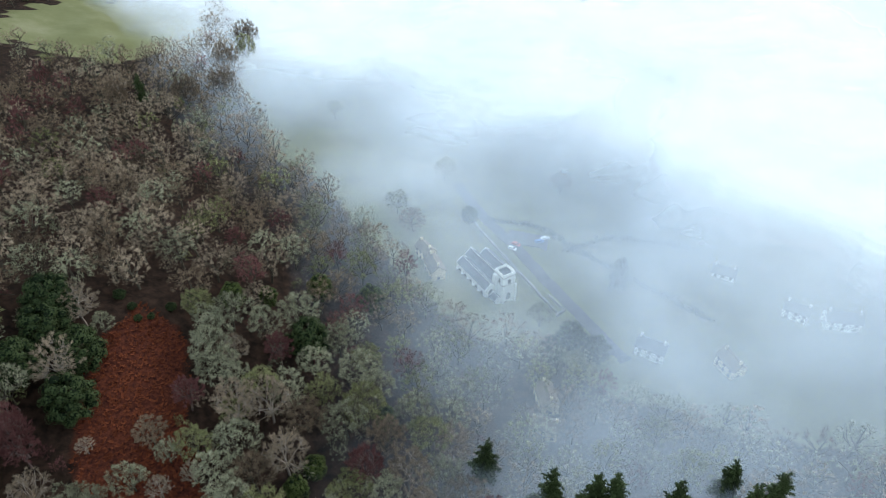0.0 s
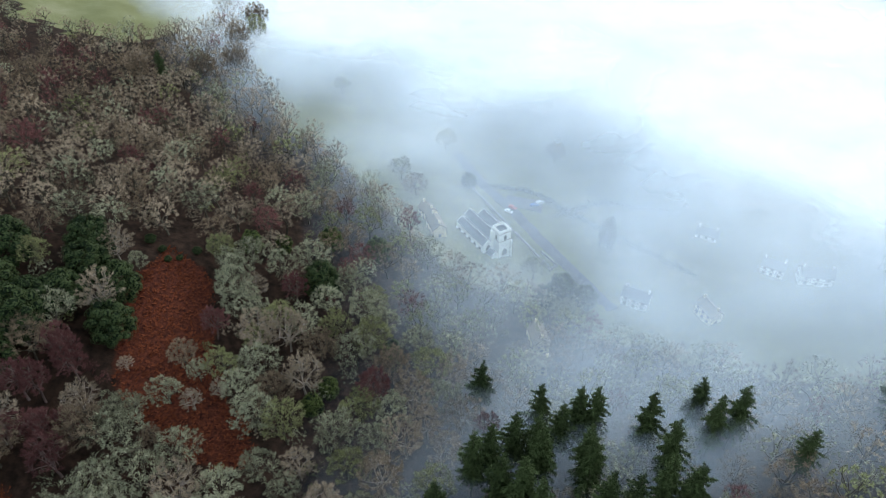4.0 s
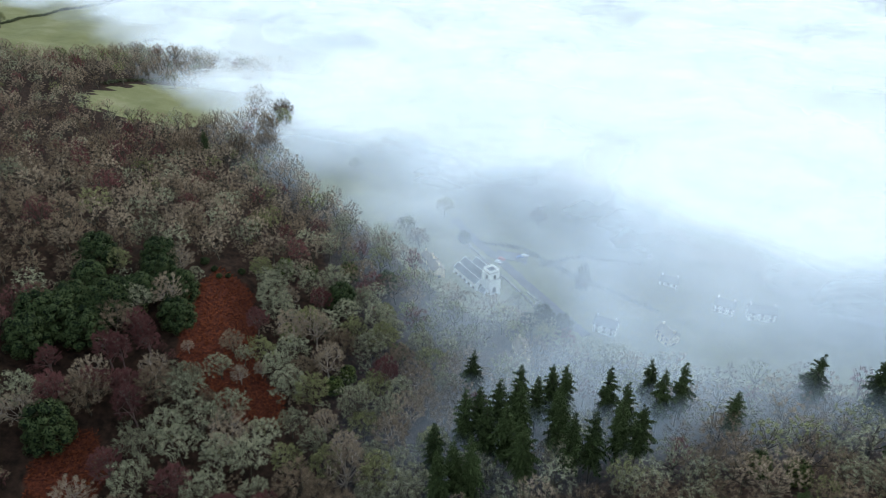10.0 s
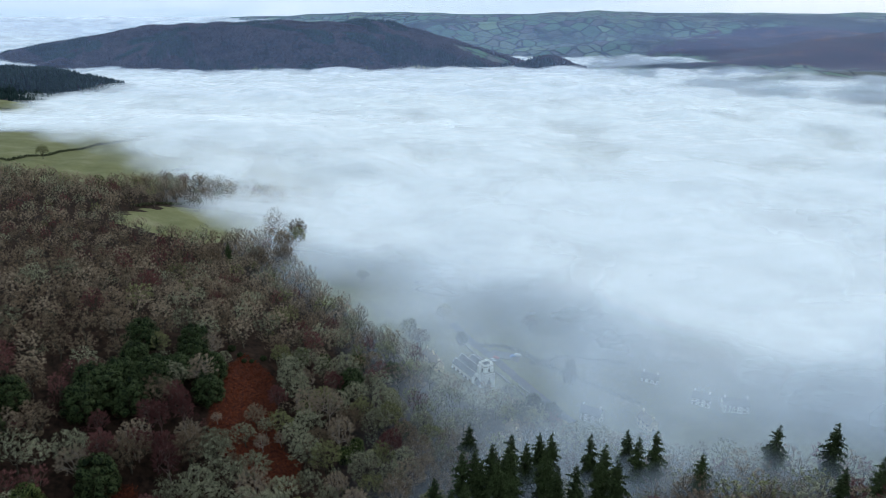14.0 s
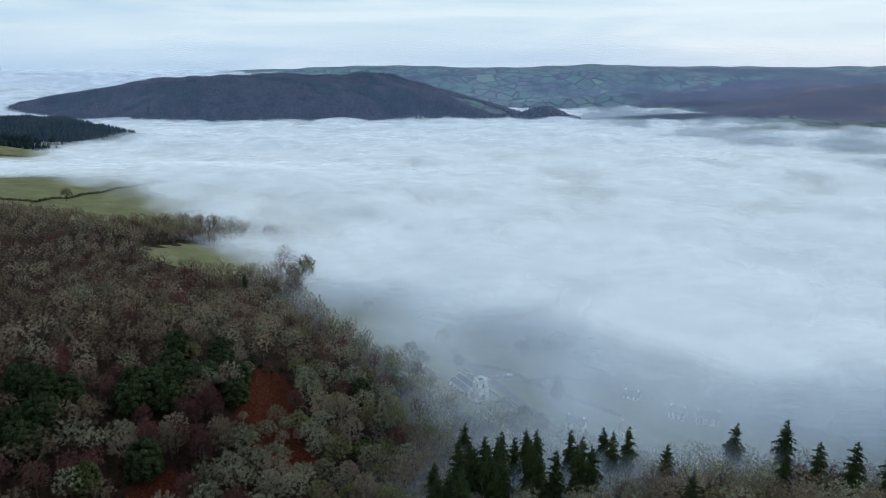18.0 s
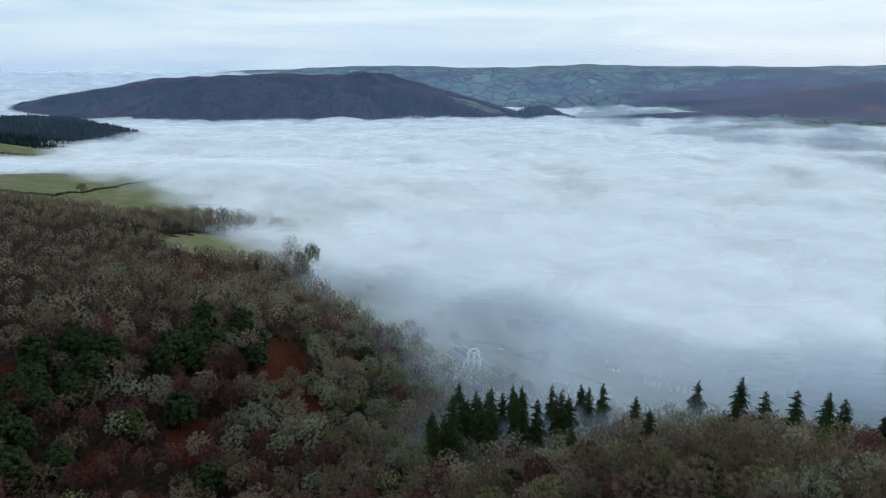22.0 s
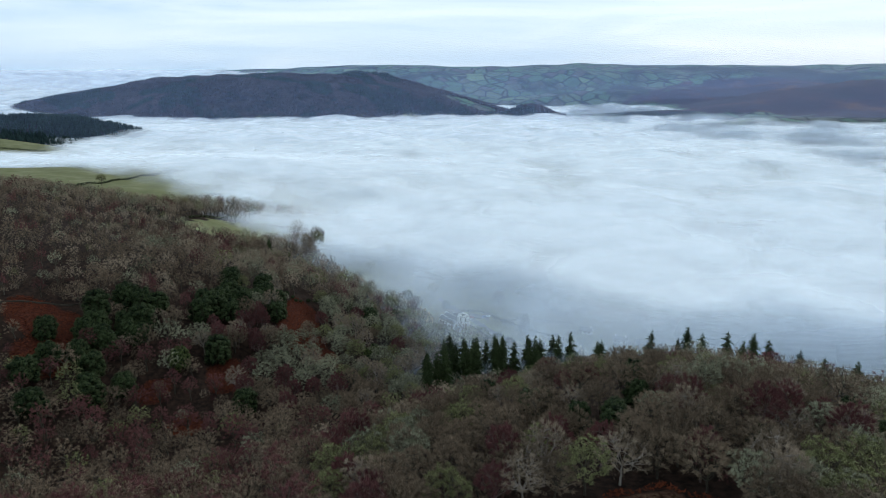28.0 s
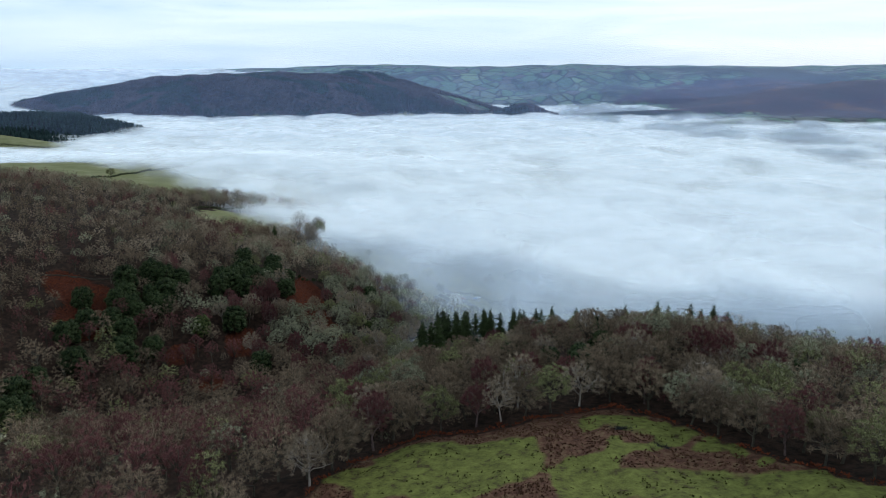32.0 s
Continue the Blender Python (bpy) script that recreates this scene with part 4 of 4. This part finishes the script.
def gabled(parent, x0, x1, y0, y1, base, eaves, ridge, wall_mat, roof_mat, coped=True, hung=0.25):
    """Walls under a pitched roof that runs along y: walls, two roof slopes, gable copings."""
    xm = (x0 + x1) / 2
    pts = [(x0, base), (x1, base), (x1, eaves), (xm, ridge), (x0, eaves)]
    v = [(x, y, z) for y in (y0, y1) for x, z in pts]
    solid("wall", v, [(0, 1, 2, 3, 4), (5, 6, 7, 8, 9)] + [(k, (k + 1) % 5, 5 + (k + 1) % 5, 5 + k) for k in range(5)], wall_mat, parent)
    slope = (ridge - eaves) / (xm - x0)
    ya, yb = (y0 + 0.3, y1 - 0.3) if coped else (y0 - hung, y1 + hung)
    for sx in (-1, 1):
        xe = (x0 - hung) if sx < 0 else (x1 + hung)
        ze = eaves - hung * slope
        prof = [(xe, ze + 0.06), (xm, ridge + 0.06), (xm, ridge + 0.26), (xe, ze + 0.26)]
        v = [(x, y, z) for y in (ya, yb) for x, z in prof]
        solid("roof", v, [(0, 1, 2, 3), (4, 5, 6, 7)] + [(k, (k + 1) % 4, 4 + (k + 1) % 4, 4 + k) for k in range(4)], roof_mat, parent, "grey slate roof slope" if coped else "")
        if coped:
            for yc in (y0 + 0.12, y1 - 0.12):
                prof = [(xe, ze + 0.05), (xm, ridge + 0.05), (xm, ridge + 0.42), (xe, ze + 0.42)]
                v = [(x, y, z) for y in (yc - 0.14, yc + 0.14) for x, z in prof]
                solid("coping", v, [(0, 1, 2, 3), (4, 5, 6, 7)] + [(k, (k + 1) % 4, 4 + (k + 1) % 4, 4 + k) for k in range(4)], wall_mat, parent, "white gable coping")
    if coped:
        block("ridge_tiles", xm - 0.09, xm + 0.09, ya, yb, ridge + 0.2, ridge + 0.36, wall_mat, parent, "pale ridge tiles")


def window(parent, x, y, z, w, h, face, arched=True, glass=None):
    """A pane in a raised surround with a mullion, on a wall facing face ('-x', '+x' or '-y')."""
    turn = {"-y": 0, "+x": 90, "-x": -90, "+y": 180}[face]
    win = part_mesh("window", None, parent)
    win.matrix_basis = pose(x, y, z, 0, 0, turn)
    n_ = 7 if arched else 1
    top = [(-w / 2 + w * k / (n_ - 1), h * 0.62 + h * 0.38 * (1 - abs(2 * k / (n_ - 1) - 1) ** 1.7)) for k in range(n_)] if arched else []
    out = [(-w / 2, 0)] + (top if arched else [(-w / 2, h)]) + ([] if arched else [(w / 2, h)]) + [(w / 2, 0)]
    m = len(out)
    v = [(a, d, b) for d in (-0.03, 0.10) for a, b in out]
    solid("pane", v, [tuple(range(m)), tuple(range(m, 2 * m))] + [(k, (k + 1) % m, m + (k + 1) % m, m + k) for k in range(m)], glass or GLASS_DARK, win, "dark leaded glass")
    g = 0.14
    big = [(a * (1 + 2 * g / w), b * (1 + g / h) - (g if b == 0 else 0)) for a, b in out]
    v = [(a, d, b) for d in (-0.12, 0.04) for ring in (out, big) for a, b in ring]
    f = []
    for k in range(m):
        k2 = (k + 1) % m
        f += [(k, k2, m + k2, m + k), (2 * m + k, 2 * m + k2, 3 * m + k2, 3 * m + k), (k, k2, 2 * m + k2, 2 * m + k), (m + k, m + k2, 3 * m + k2, 3 * m + k)]
    solid("surround", v, f, STONE, win)
    block("mullion", -0.05, 0.05, -0.09, -0.032, 0, h * 0.9, STONE, win, "", 0)
    return win


church = thing("church", "whitewashed stone church with slate roofs and a battlemented tower", "church")
gabled(church, -8.6, -3.1, 1.0, 22.5, -1.5, 5.7, 7.7, RENDER_WHITE, SLATE, True, 0.08)
gabled(church, -2.9, 2.6, 3.2, 25.0, -1.5, 5.8, 8.1, RENDER_WHITE, SLATE, True, 0.05)
gabled(church, 2.8, 8.2, 4.0, 22.0, -1.5, 5.7, 7.6, RENDER_WHITE, SLATE, True, 0.08)
block("tower", -3.1, 3.1, -3.1, 3.1, -1.5, 12.3, RENDER_WHITE, church, "whitewashed square tower")
block("string_course", -3.25, 3.25, -3.25, 3.25, 8.2, 8.5, STONE, church)
block("string_course", -3.25, 3.25, -3.25, 3.25, 12.3, 12.55, STONE, church)
block("tower_roof", -2.6, 2.6, -2.6, 2.6, 12.55, 12.75, SLATE, church, "dark lead tower roof")
for sx, sy, wx, wy in ((0, -1, 3.1, 0.35), (0, 1, 3.1, 0.35), (-1, 0, 0.35, 2.75), (1, 0, 0.35, 2.75)):
    cx, cy = sx * 2.75 + 0, sy * 2.75
    block("parapet", cx - wx, cx + wx, cy - wy, cy + wy, 12.55, 13.1, RENDER_WHITE, church)
for side in range(4):
    for k in range(5):
        o = -2.5 + 1.25 * k
        x, y = ((o, -2.75), (o, 2.75), (-2.75, o), (2.75, o))[side]
        if side > 1 and k in (0, 4):
            continue
        block("merlon", x - 0.33, x + 0.33, y - 0.33, y + 0.33, 13.1, 13.9, RENDER_WHITE, church, "white battlement")
block("stair_turret", -4.3, -3.1, 0.6, 2.6, -1.5, 12.0, RENDER_WHITE, church)
for sx in (-1, 1):
    block("buttress", sx * 3.1 - 0.45, sx * 3.1 + 0.45, -3.9, -3.1, -1.5, 7.5, RENDER_WHITE, church)
for k in range(5):
    y = 3.4 + 4.1 * k
    window(church, -8.6, y, 1.3, 1.4, 2.8, "-x")
    block("buttress", -9.3, -8.6, y + 1.75, y + 2.35, -1.5, 3.6, RENDER_WHITE, church)
    if k < 4:
        window(church, 8.2, y + 2, 1.3, 1.4, 2.8, "+x")
window(church, -5.85, 1.0, 1.4, 2.2, 4.0, "-y")
window(church, 0, -3.1, 9.0, 1.1, 2.2, "-y")
window(church, 0, -3.1, 0.6, 1.9, 3.2, "-y")
window(church, -3.1, -0.8, 9.0, 1.0, 2.2, "-x")
window(church, 3.1, 0.0, 9.0, 1.0, 2.2, "+x")
gabled(church, -6.6, -3.4, -3.4, 0.9, -1.5, 2.2, 3.7, RENDER_WHITE, SLATE)
church.matrix_basis = pose(24.5, 211.0, float(ground_z(22, 216)) + 0.6, 0, 0, 32)


def cottage(x, y, turn, w=6.0, d=10.0, wall=None, roof=None, label="", storeys=2):
    c = thing("cottage", label or "cream rendered cottage with a thatched roof and chimneys", "house", "village houses in the fog")
    wall, roof = wall or COB, roof or THATCH
    e = 2.4 * storeys
    gabled(c, -w / 2, w / 2, -d / 2, d / 2, -2.5, e, e + w * 0.42, wall, roof, False, 0.4)
    for sy in (-1, 1):
        ch = block("chimney", -0.45, 0.45, sy * (d / 2 - 0.8) - 0.45, sy * (d / 2 - 0.8) + 0.45, e, e + w * 0.42 + 1.5, wall, c)
        block("chimney_pot", -0.15, 0.15, sy * (d / 2 - 0.8) - 0.15, sy * (d / 2 - 0.8) + 0.15, e + w * 0.42 + 1.5, e + w * 0.42 + 2.0, THATCH, ch, "clay chimney pot", 0.02)
    for k in range(3):
        for s in range(storeys):
            window(c, -w / 2, -d / 2 + d * (k + 0.5) / 3, 0.7 + 2.4 * s, 0.9, 1.1, "-x", False)
            window(c, w / 2, -d / 2 + d * (k + 0.5) / 3, 0.7 + 2.4 * s, 0.9, 1.1, "+x", False)
    window(c, 0, -d / 2, 0.7, 1.0, 1.1, "-y", False)
    block("door", -w / 2 - 0.06, -w / 2 + 0.05, d * 0.28, d * 0.28 + 0.95, 0, 2.05, BARK, c, "dark plank door")
    c.matrix_basis = pose(x, y, float(ground_z(x, y)) + 0.3, 0, 0, turn)
    taken.append((x, y, 8))
    return c


GREY_HOUSE = "white rendered house with a slate roof in the fog"
cottage(-4, 219, 20)
cottage(-8, 232, 35, 5.5, 8)
cottage(80, 184, 60, 6.5, 11, RENDER_WHITE, SLATE, GREY_HOUSE)
cottage(108, 176, 20, 6, 10)
cottage(35, 152, 10, 6, 10, COB, THATCH)
cottage(33, 140, 75, 5.5, 9)
cottage(168, 209, 80, 7, 14, RENDER_WHITE, SLATE, GREY_HOUSE)
cottage(150, 213, 60, 6, 10, RENDER_WHITE, SLATE, GREY_HOUSE)
cottage(128, 240, 65, 6, 10, RENDER_WHITE, SLATE, GREY_HOUSE, 1)


# ---- lane, walls, cars ----
def ribbon(name, pts, width, lift, material, label, category, height=0.0, kind="structure"):
    """A strip over the ground along pts; with a height, a wall."""
    ds = []
    for (ax, ay), (bx, by) in zip(pts, pts[1:]):
        n_ = max(2, int(math.hypot(bx - ax, by - ay) / 2.5))
        ds += [(ax + (bx - ax) * k / n_, ay + (by - ay) * k / n_) for k in range(n_)]
    ds.append(pts[-1])
    ds = np.array(ds, float)
    tg = np.gradient(ds, axis=0)
    tg /= np.linalg.norm(tg, axis=1)[:, None] + 1e-9
    nr = np.stack([-tg[:, 1], tg[:, 0]], -1)
    L, R = ds + nr * width / 2, ds - nr * width / 2
    zl, zr = ground_z(L[:, 0], L[:, 1]), ground_z(R[:, 0], R[:, 1])
    zt = np.maximum(zl, zr) + lift + height
    bm = bmesh.new()
    rows = []
    for k in range(len(ds)):
        rows.append([bm.verts.new(p) for p in ((*L[k], zl[k] - 0.6), (*L[k], zt[k]), (*R[k], zt[k]), (*R[k], zr[k] - 0.6))])
    for a, b in zip(rows, rows[1:]):
        for q in range(3):
            bm.faces.new((a[q], a[q + 1], b[q + 1], b[q]))
    bm.faces.new(rows[0])
    bm.faces.new(rows[-1])
    bmesh.ops.recalc_face_normals(bm, faces=bm.faces)
    me = bpy.data.meshes.new(name)
    bm.to_mesh(me)
    bm.free()
    me.materials.append(material)
    return tagged(new(name, me), label, category, kind=kind)


ribbon("road", [(6, 300), (20, 268), (32, 250), (44, 226), (56, 205), (70, 180)], 5.5, 0.12, ASPHALT, "grey village lane beside the churchyard wall", "road")
ribbon("car_park", [(30, 256), (48, 252)], 9.0, 0.20, ASPHALT, "small asphalt car park by the lane", "car park")
ribbon("churchyard_wall", [(10, 272), (17, 258), (27, 241), (36, 224), (41, 214), (46, 205)], 0.7, 0.0, STONE, "pale stone churchyard wall", "wall", 1.4)
ribbon("churchyard_wall", [(44, 216), (50, 207), (46, 203)], 0.6, 0.0, STONE, "pale stone churchyard wall", "wall", 1.3)
ribbon("hillside_wall", [(-238, 52), (-215, 66), (-196, 78), (-180, 86)], 0.45, 0.0, BARK, "low dark stone wall above the bracken", "wall", 0.7)


def car(x, y, turn, paint, label):
    c = thing("car", label, "car", "cars parked by the lane")
    prof = [(-2.05, 0.35), (2.05, 0.35), (2.1, 0.75), (1.2, 0.95), (0.55, 1.45), (-1.3, 1.45), (-1.95, 1.0), (-2.1, 0.7)]
    m = len(prof)
    v = [(a, s * (0.86 if b < 1.1 else 0.68), b) for s in (-1, 1) for a, b in prof]
    solid("body", v, [tuple(range(m)), tuple(range(m, 2 * m))] + [(k, (k + 1) % m, m + (k + 1) % m, m + k) for k in range(m)], paint, c, "", 0.05)
    for s in (-1, 1):
        solid("side_window", [(a, s * w, b) for w in (0.70, 0.80) for a, b in ((-1.3, 1.02), (0.75, 1.02), (0.4, 1.38), (-1.1, 1.38))],
              [(0, 1, 2, 3), (4, 5, 6, 7), (0, 1, 5, 4), (1, 2, 6, 5), (2, 3, 7, 6), (3, 0, 4, 7)], GLASS_DARK, c)
        for a in (-1.3, 1.3):
            w = Soup()
            w.tube((a, s * 0.68, 0.32), (a, s * 0.92, 0.32), 0.32, 0.32, 10)
            wh = from_soup("wheel", w, [RUBBER], c)
            h = Soup()
            h.tube((a, s * 0.90, 0.32), (a, s * 0.935, 0.32), 0.2, 0.18, 8)
            from_soup("rim", h, [PAINTS[2]], wh)
    solid("windscreen", [(1.15, -0.62, 0.98), (1.15, 0.62, 0.98), (0.60, 0.58, 1.42), (0.60, -0.58, 1.42), (1.2, -0.62, 1.0), (1.2, 0.62, 1.0), (0.66, 0.58, 1.44), (0.66, -0.58, 1.44)],
          [(0, 1, 2, 3), (4, 5, 6, 7), (0, 1, 5, 4), (1, 2, 6, 5), (2, 3, 7, 6), (3, 0, 4, 7)], GLASS_DARK, c)
    c.matrix_basis = pose(x, y, float(max(ground_z(x + a, y + b) for a in (-2, 0, 2) for b in (-2, 0, 2))) + 0.22, 0, 0, turn)


car(44, 252, 15, PAINTS[0], "blue hatchback parked in the foggy car park")
car(47, 255, 15, PAINTS[2], "white hatchback parked in the foggy car park")
car(33, 249, -35, PAINTS[1], "red hatchback parked on the foggy lane")
car(31, 246, -35, PAINTS[2], "white hatchback parked on the foggy lane")


# ---- hedges and lone trees ----
def hedge(pts, wide, tall, seed, label="dark clipped field hedge running through mist"):
    r = np.random.RandomState(seed)
    s = Soup()
    for (ax, ay), (bx, by) in zip(pts, pts[1:]):
        n_ = int(math.hypot(bx - ax, by - ay) / 1.1)
        for k in range(n_):
            u = (k + r.uniform()) / n_
            x, y = ax + (bx - ax) * u, ay + (by - ay) * u
            z = float(ground_z(x, y))
            hh = tall * r.uniform(0.7, 1.25)
            for j in range(9):
                q = np.array([x + r.normal(0, wide * 0.35), y + r.normal(0, wide * 0.35), z + hh * r.uniform(0.1, 0.9)])
                a, b = r.normal(0, 0.55, 3), r.normal(0, 0.55, 3)
                s.tri(q - a, q + a, q + b * 1.6)
    v, f, m = s.arrays()
    tagged(new("hedge", tri_mesh("hedge", v, f, [HEDGE])), label, "hedge", kind="stuff")


hedge([(-560, 560), (-458, 574), (-442, 653), (-423, 765), (-410, 830)], 2.4, 2.2, 1)
hedge([(-305, 615), (-293, 644), (-267, 703), (-237, 776)], 3.5, 3.0, 2)
hedge([(-237, 776), (-190, 800), (-150, 790)], 2.5, 2.2, 3)
hedge([(-266, 434), (-252, 470), (-236, 512)], 2.5, 2.4, 4)
hedge([(-80, 405), (-32, 410), (26, 411), (60, 400)], 2.5, 2.5, 5)
hedge([(20, 270), (50, 262), (75, 240), (110, 205)], 2.0, 2.0, 6)
hedge([(56, 249), (80, 262), (120, 258)], 2.0, 2.0, 7)
hedge([(-1400, 1190), (-1130, 1215), (-870, 1250)], 5.0, 4.0, 8)

yew = put(proto_leafy(2), 75, 223, 40, 0.6, 2.1)
yew.name = "yew_tree"
tagged(yew, "dark conical churchyard yew standing in thick fog", "tree")
for x, y, s in [(12, 264, 0.6), (49, 187, 0.85), (58, 181, 0.8), (40, 178, 0.7)]:
    put(proto_leafy(1 + rng.randrange(4)), x, y, rng.uniform(0, 360), s)
MISTY = [(-32, 417), (4, 436), (27, 398), (-76, 398), (-62, 352), (-128, 584), (-14, 250), (-22, 262), (38, 196), (-484, 950), (-240, 787), (-436, 598), (0, 300), (60, 300)]
for x, y in MISTY:
    put(proto_bare(rng.choice((1, 3)), 10 + rng.randrange(3)), x, y, rng.uniform(0, 360), rng.uniform(0.85, 1.2), 0.95)
# tall single trees where the wood meets the upper field
put(proto_fir(3), -150, 314, 10, 0.78, 0.9)
for x, y, k, s, tall in [(-134, 330, 1, 1.15, 1.25), (-157, 302, 1, 0.8, 1.6), (-163, 318, 4, 0.9, 1.35), (-122, 352, 1, 1.2, 1.2), (-128, 384, 1, 1.25, 1.3), (-121, 402, 3, 1.2, 1.3), (-126, 425, 1, 1.3, 1.2)]:
    put(proto_bare(k, 10 + rng.randrange(3)), x, y, rng.uniform(0, 360), s, tall)

# ---- heath details ----
def dead_gorse(x, y, seed):
    r = np.random.RandomState(seed)
    t = thing("gorse_bush", "blackened dead gorse bush lying on the heath turf", "bush", "dead gorse on the heath")
    stem, tw = Soup(), Soup()
    stem.tube((0, 0, -0.2), (0.3, 0.1, 0.5), 0.12, 0.06, 5)
    stem.tube((0, 0, 0.1), (-1.3, 0.4, 0.55), 0.09, 0.03, 4)
    for k in range(150):
        q = np.array([r.normal(0, 1.5), r.normal(0, 0.5), abs(r.normal(0.3, 0.3))])
        d = r.normal(0, 0.5, 3)
        s = r.normal(0, 0.07, 3)
        tw.tri(q - s, q + s, q + d)
    from_soup("stem", stem, [RUBBER], t)
    tagged(from_soup("twigs", tw, [RUBBER], t), kind="stuff")
    t.matrix_basis = spot(x, y, r.uniform(-20, 20), 1.1)


dead_gorse(64, -152, 1)
dead_gorse(74, -164, 2)
dead_gorse(66, -151, 3)


def tufts(name, n_, cond, size, mats, label, seed):
    r = np.random.RandomState(seed)
    x, y = r.uniform(-40, 150, n_ * 4), r.uniform(-205, -120, n_ * 4)
    ok = np.flatnonzero(cond(x, y))[:n_]
    x, y = x[ok], y[ok]
    z = ground_z(x, y)
    k = len(x)
    blades = 7
    v = np.zeros((k, blades, 3, 3))
    s = size * r.uniform(0.5, 1.5, (k, 1))
    a = r.uniform(0, 6.28, (k, blades))
    px, py = x[:, None] + np.cos(a) * s * 0.5 * r.uniform(0, 1, (k, blades)), y[:, None] + np.sin(a) * s * 0.5 * r.uniform(0, 1, (k, blades))
    for c, (da, dz) in enumerate(((-0.5, -0.08), (0.5, -0.08), (0.0, 0.75))):
        t = a + 1.57
        v[:, :, c, 0] = px + np.cos(t) * s * da + (c == 2) * np.cos(a) * s * 0.4
        v[:, :, c, 1] = py + np.sin(t) * s * da + (c == 2) * np.sin(a) * s * 0.4
        v[:, :, c, 2] = z[:, None] + s * dz
    f = np.arange(k * blades * 3).reshape(-1, 3)
    tagged(new(name, tri_mesh(name, v.reshape(-1, 3), f, mats)), label, "grass", kind="stuff")


TUSSOCK = surface("tussock", (0.036, 0.034, 0.011), (0.10, 0.092, 0.030), 0.6, 0.95)
HEATHER = surface("heather", (0.045, 0.020, 0.014), (0.13, 0.070, 0.042), 0.5, 0.95)
FERN = surface("dead_fern", (0.022, 0.006, 0.004), (0.155, 0.042, 0.019), 0.5, 0.95)
tufts("grass_tussocks", 1800, lambda x, y: (heath(x, y) > 0.6) & (turf(x, y) > 0.5) & (waves(x, y, 16, 80) + 0.6 * waves(x, y, 5, 81) > 0.25), 0.34, [TUSSOCK], "dark grass tussocks dotting the heath turf", 3)
tufts("heather_clumps", 5000, lambda x, y: (heath(x, y) > 0.6) & (turf(x, y) < 0.45), 0.36, [HEATHER], "brown winter heather covering the heath", 4)


def bracken_fronds():
    r = np.random.RandomState(9)
    x, y = r.uniform(-240, 150, 160000), r.uniform(-195, 165, 160000)
    ok = np.flatnonzero(bracken(x, y) + rim_bracken(x, y) > 0.35)[:15000]
    x, y = x[ok], y[ok]
    z = ground_z(x, y)
    k = len(x)
    v = np.zeros((k, 3, 3, 3))
    a = r.uniform(0, 6.28, (k, 3))
    s = r.uniform(0.5, 1.1, (k, 1))
    for c, (along, side, dz) in enumerate(((0, -0.32, 0.15), (0, 0.32, 0.15), (0.9, 0, 0.75))):
        v[:, :, c, 0] = x[:, None] + s * (np.cos(a) * along - np.sin(a) * side)
        v[:, :, c, 1] = y[:, None] + s * (np.sin(a) * along + np.cos(a) * side)
        v[:, :, c, 2] = z[:, None] + s * dz * r.uniform(0.5, 1.2, (k, 3))
    tagged(new("bracken", tri_mesh("bracken", v.reshape(-1, 3), np.arange(k * 9).reshape(-1, 3), [FERN])), "rust-red dead bracken on the open slope", "bracken", kind="stuff")


bracken_fronds()
# grey-green trees at the corner of the heath
for x, y, k, s in [(104, -150, 3, 1.15), (112, -160, 0, 1.1), (121, -168, 3, 1.2), (110, -146, 0, 1.2), (126, -160, 1, 1.2)]:
    put(proto_bare(k, 10 + rng.randrange(3)), x, y, rng.uniform(0, 360), s, 0.8)
# young trees standing in the bracken and at its edges
for x, y, k, s in [(-86, 93, 0, 0.55), (-72, 98, 4, 0.6), (-100, 143, 0, 0.6), (-70, 141, 0, 1.15), (-74, 155, 0, 0.8), (-62, 134, 0, 0.85), (-60, 124, 3, 0.8), (-80, 86, 1, 0.5), (-66, 104, 4, 0.5), (-205, 46, 4, 0.45), (-140, 30, 1, 0.5), (-124, 14, 0, 0.5),
                   (-108, 104, 2, 1.0), (-103, 100, 2, 0.9), (-109, 92, 2, 1.0), (-113, 79, 2, 1.0), (-106, 82, 2, 0.9), (-100, 84, 2, 0.8), (-78, 112, 1, 0.75), (-73, 108, 0, 0.6), (-92, 106, 4, 0.4), (-79, 99, 0, 0.8)]:
    put(proto_bare(k, 10 + rng.randrange(3)), x, y, rng.uniform(0, 360), s, 1.0)
# low evergreen shrubs in the glade
for x, y, s in [(-96, 154, 0.22), (-90, 152, 0.18), (-86, 158, 0.25), (-101, 158, 0.3), (-93, 150, 0.2), (-82, 164, 0.35)]:
    put(proto_leafy(1 + rng.randrange(4)), x, y, rng.uniform(0, 360), s, 0.7)

for p in PROTOS.values():
    for o in (*p.children_recursive, p):
        bpy.data.objects.remove(o)
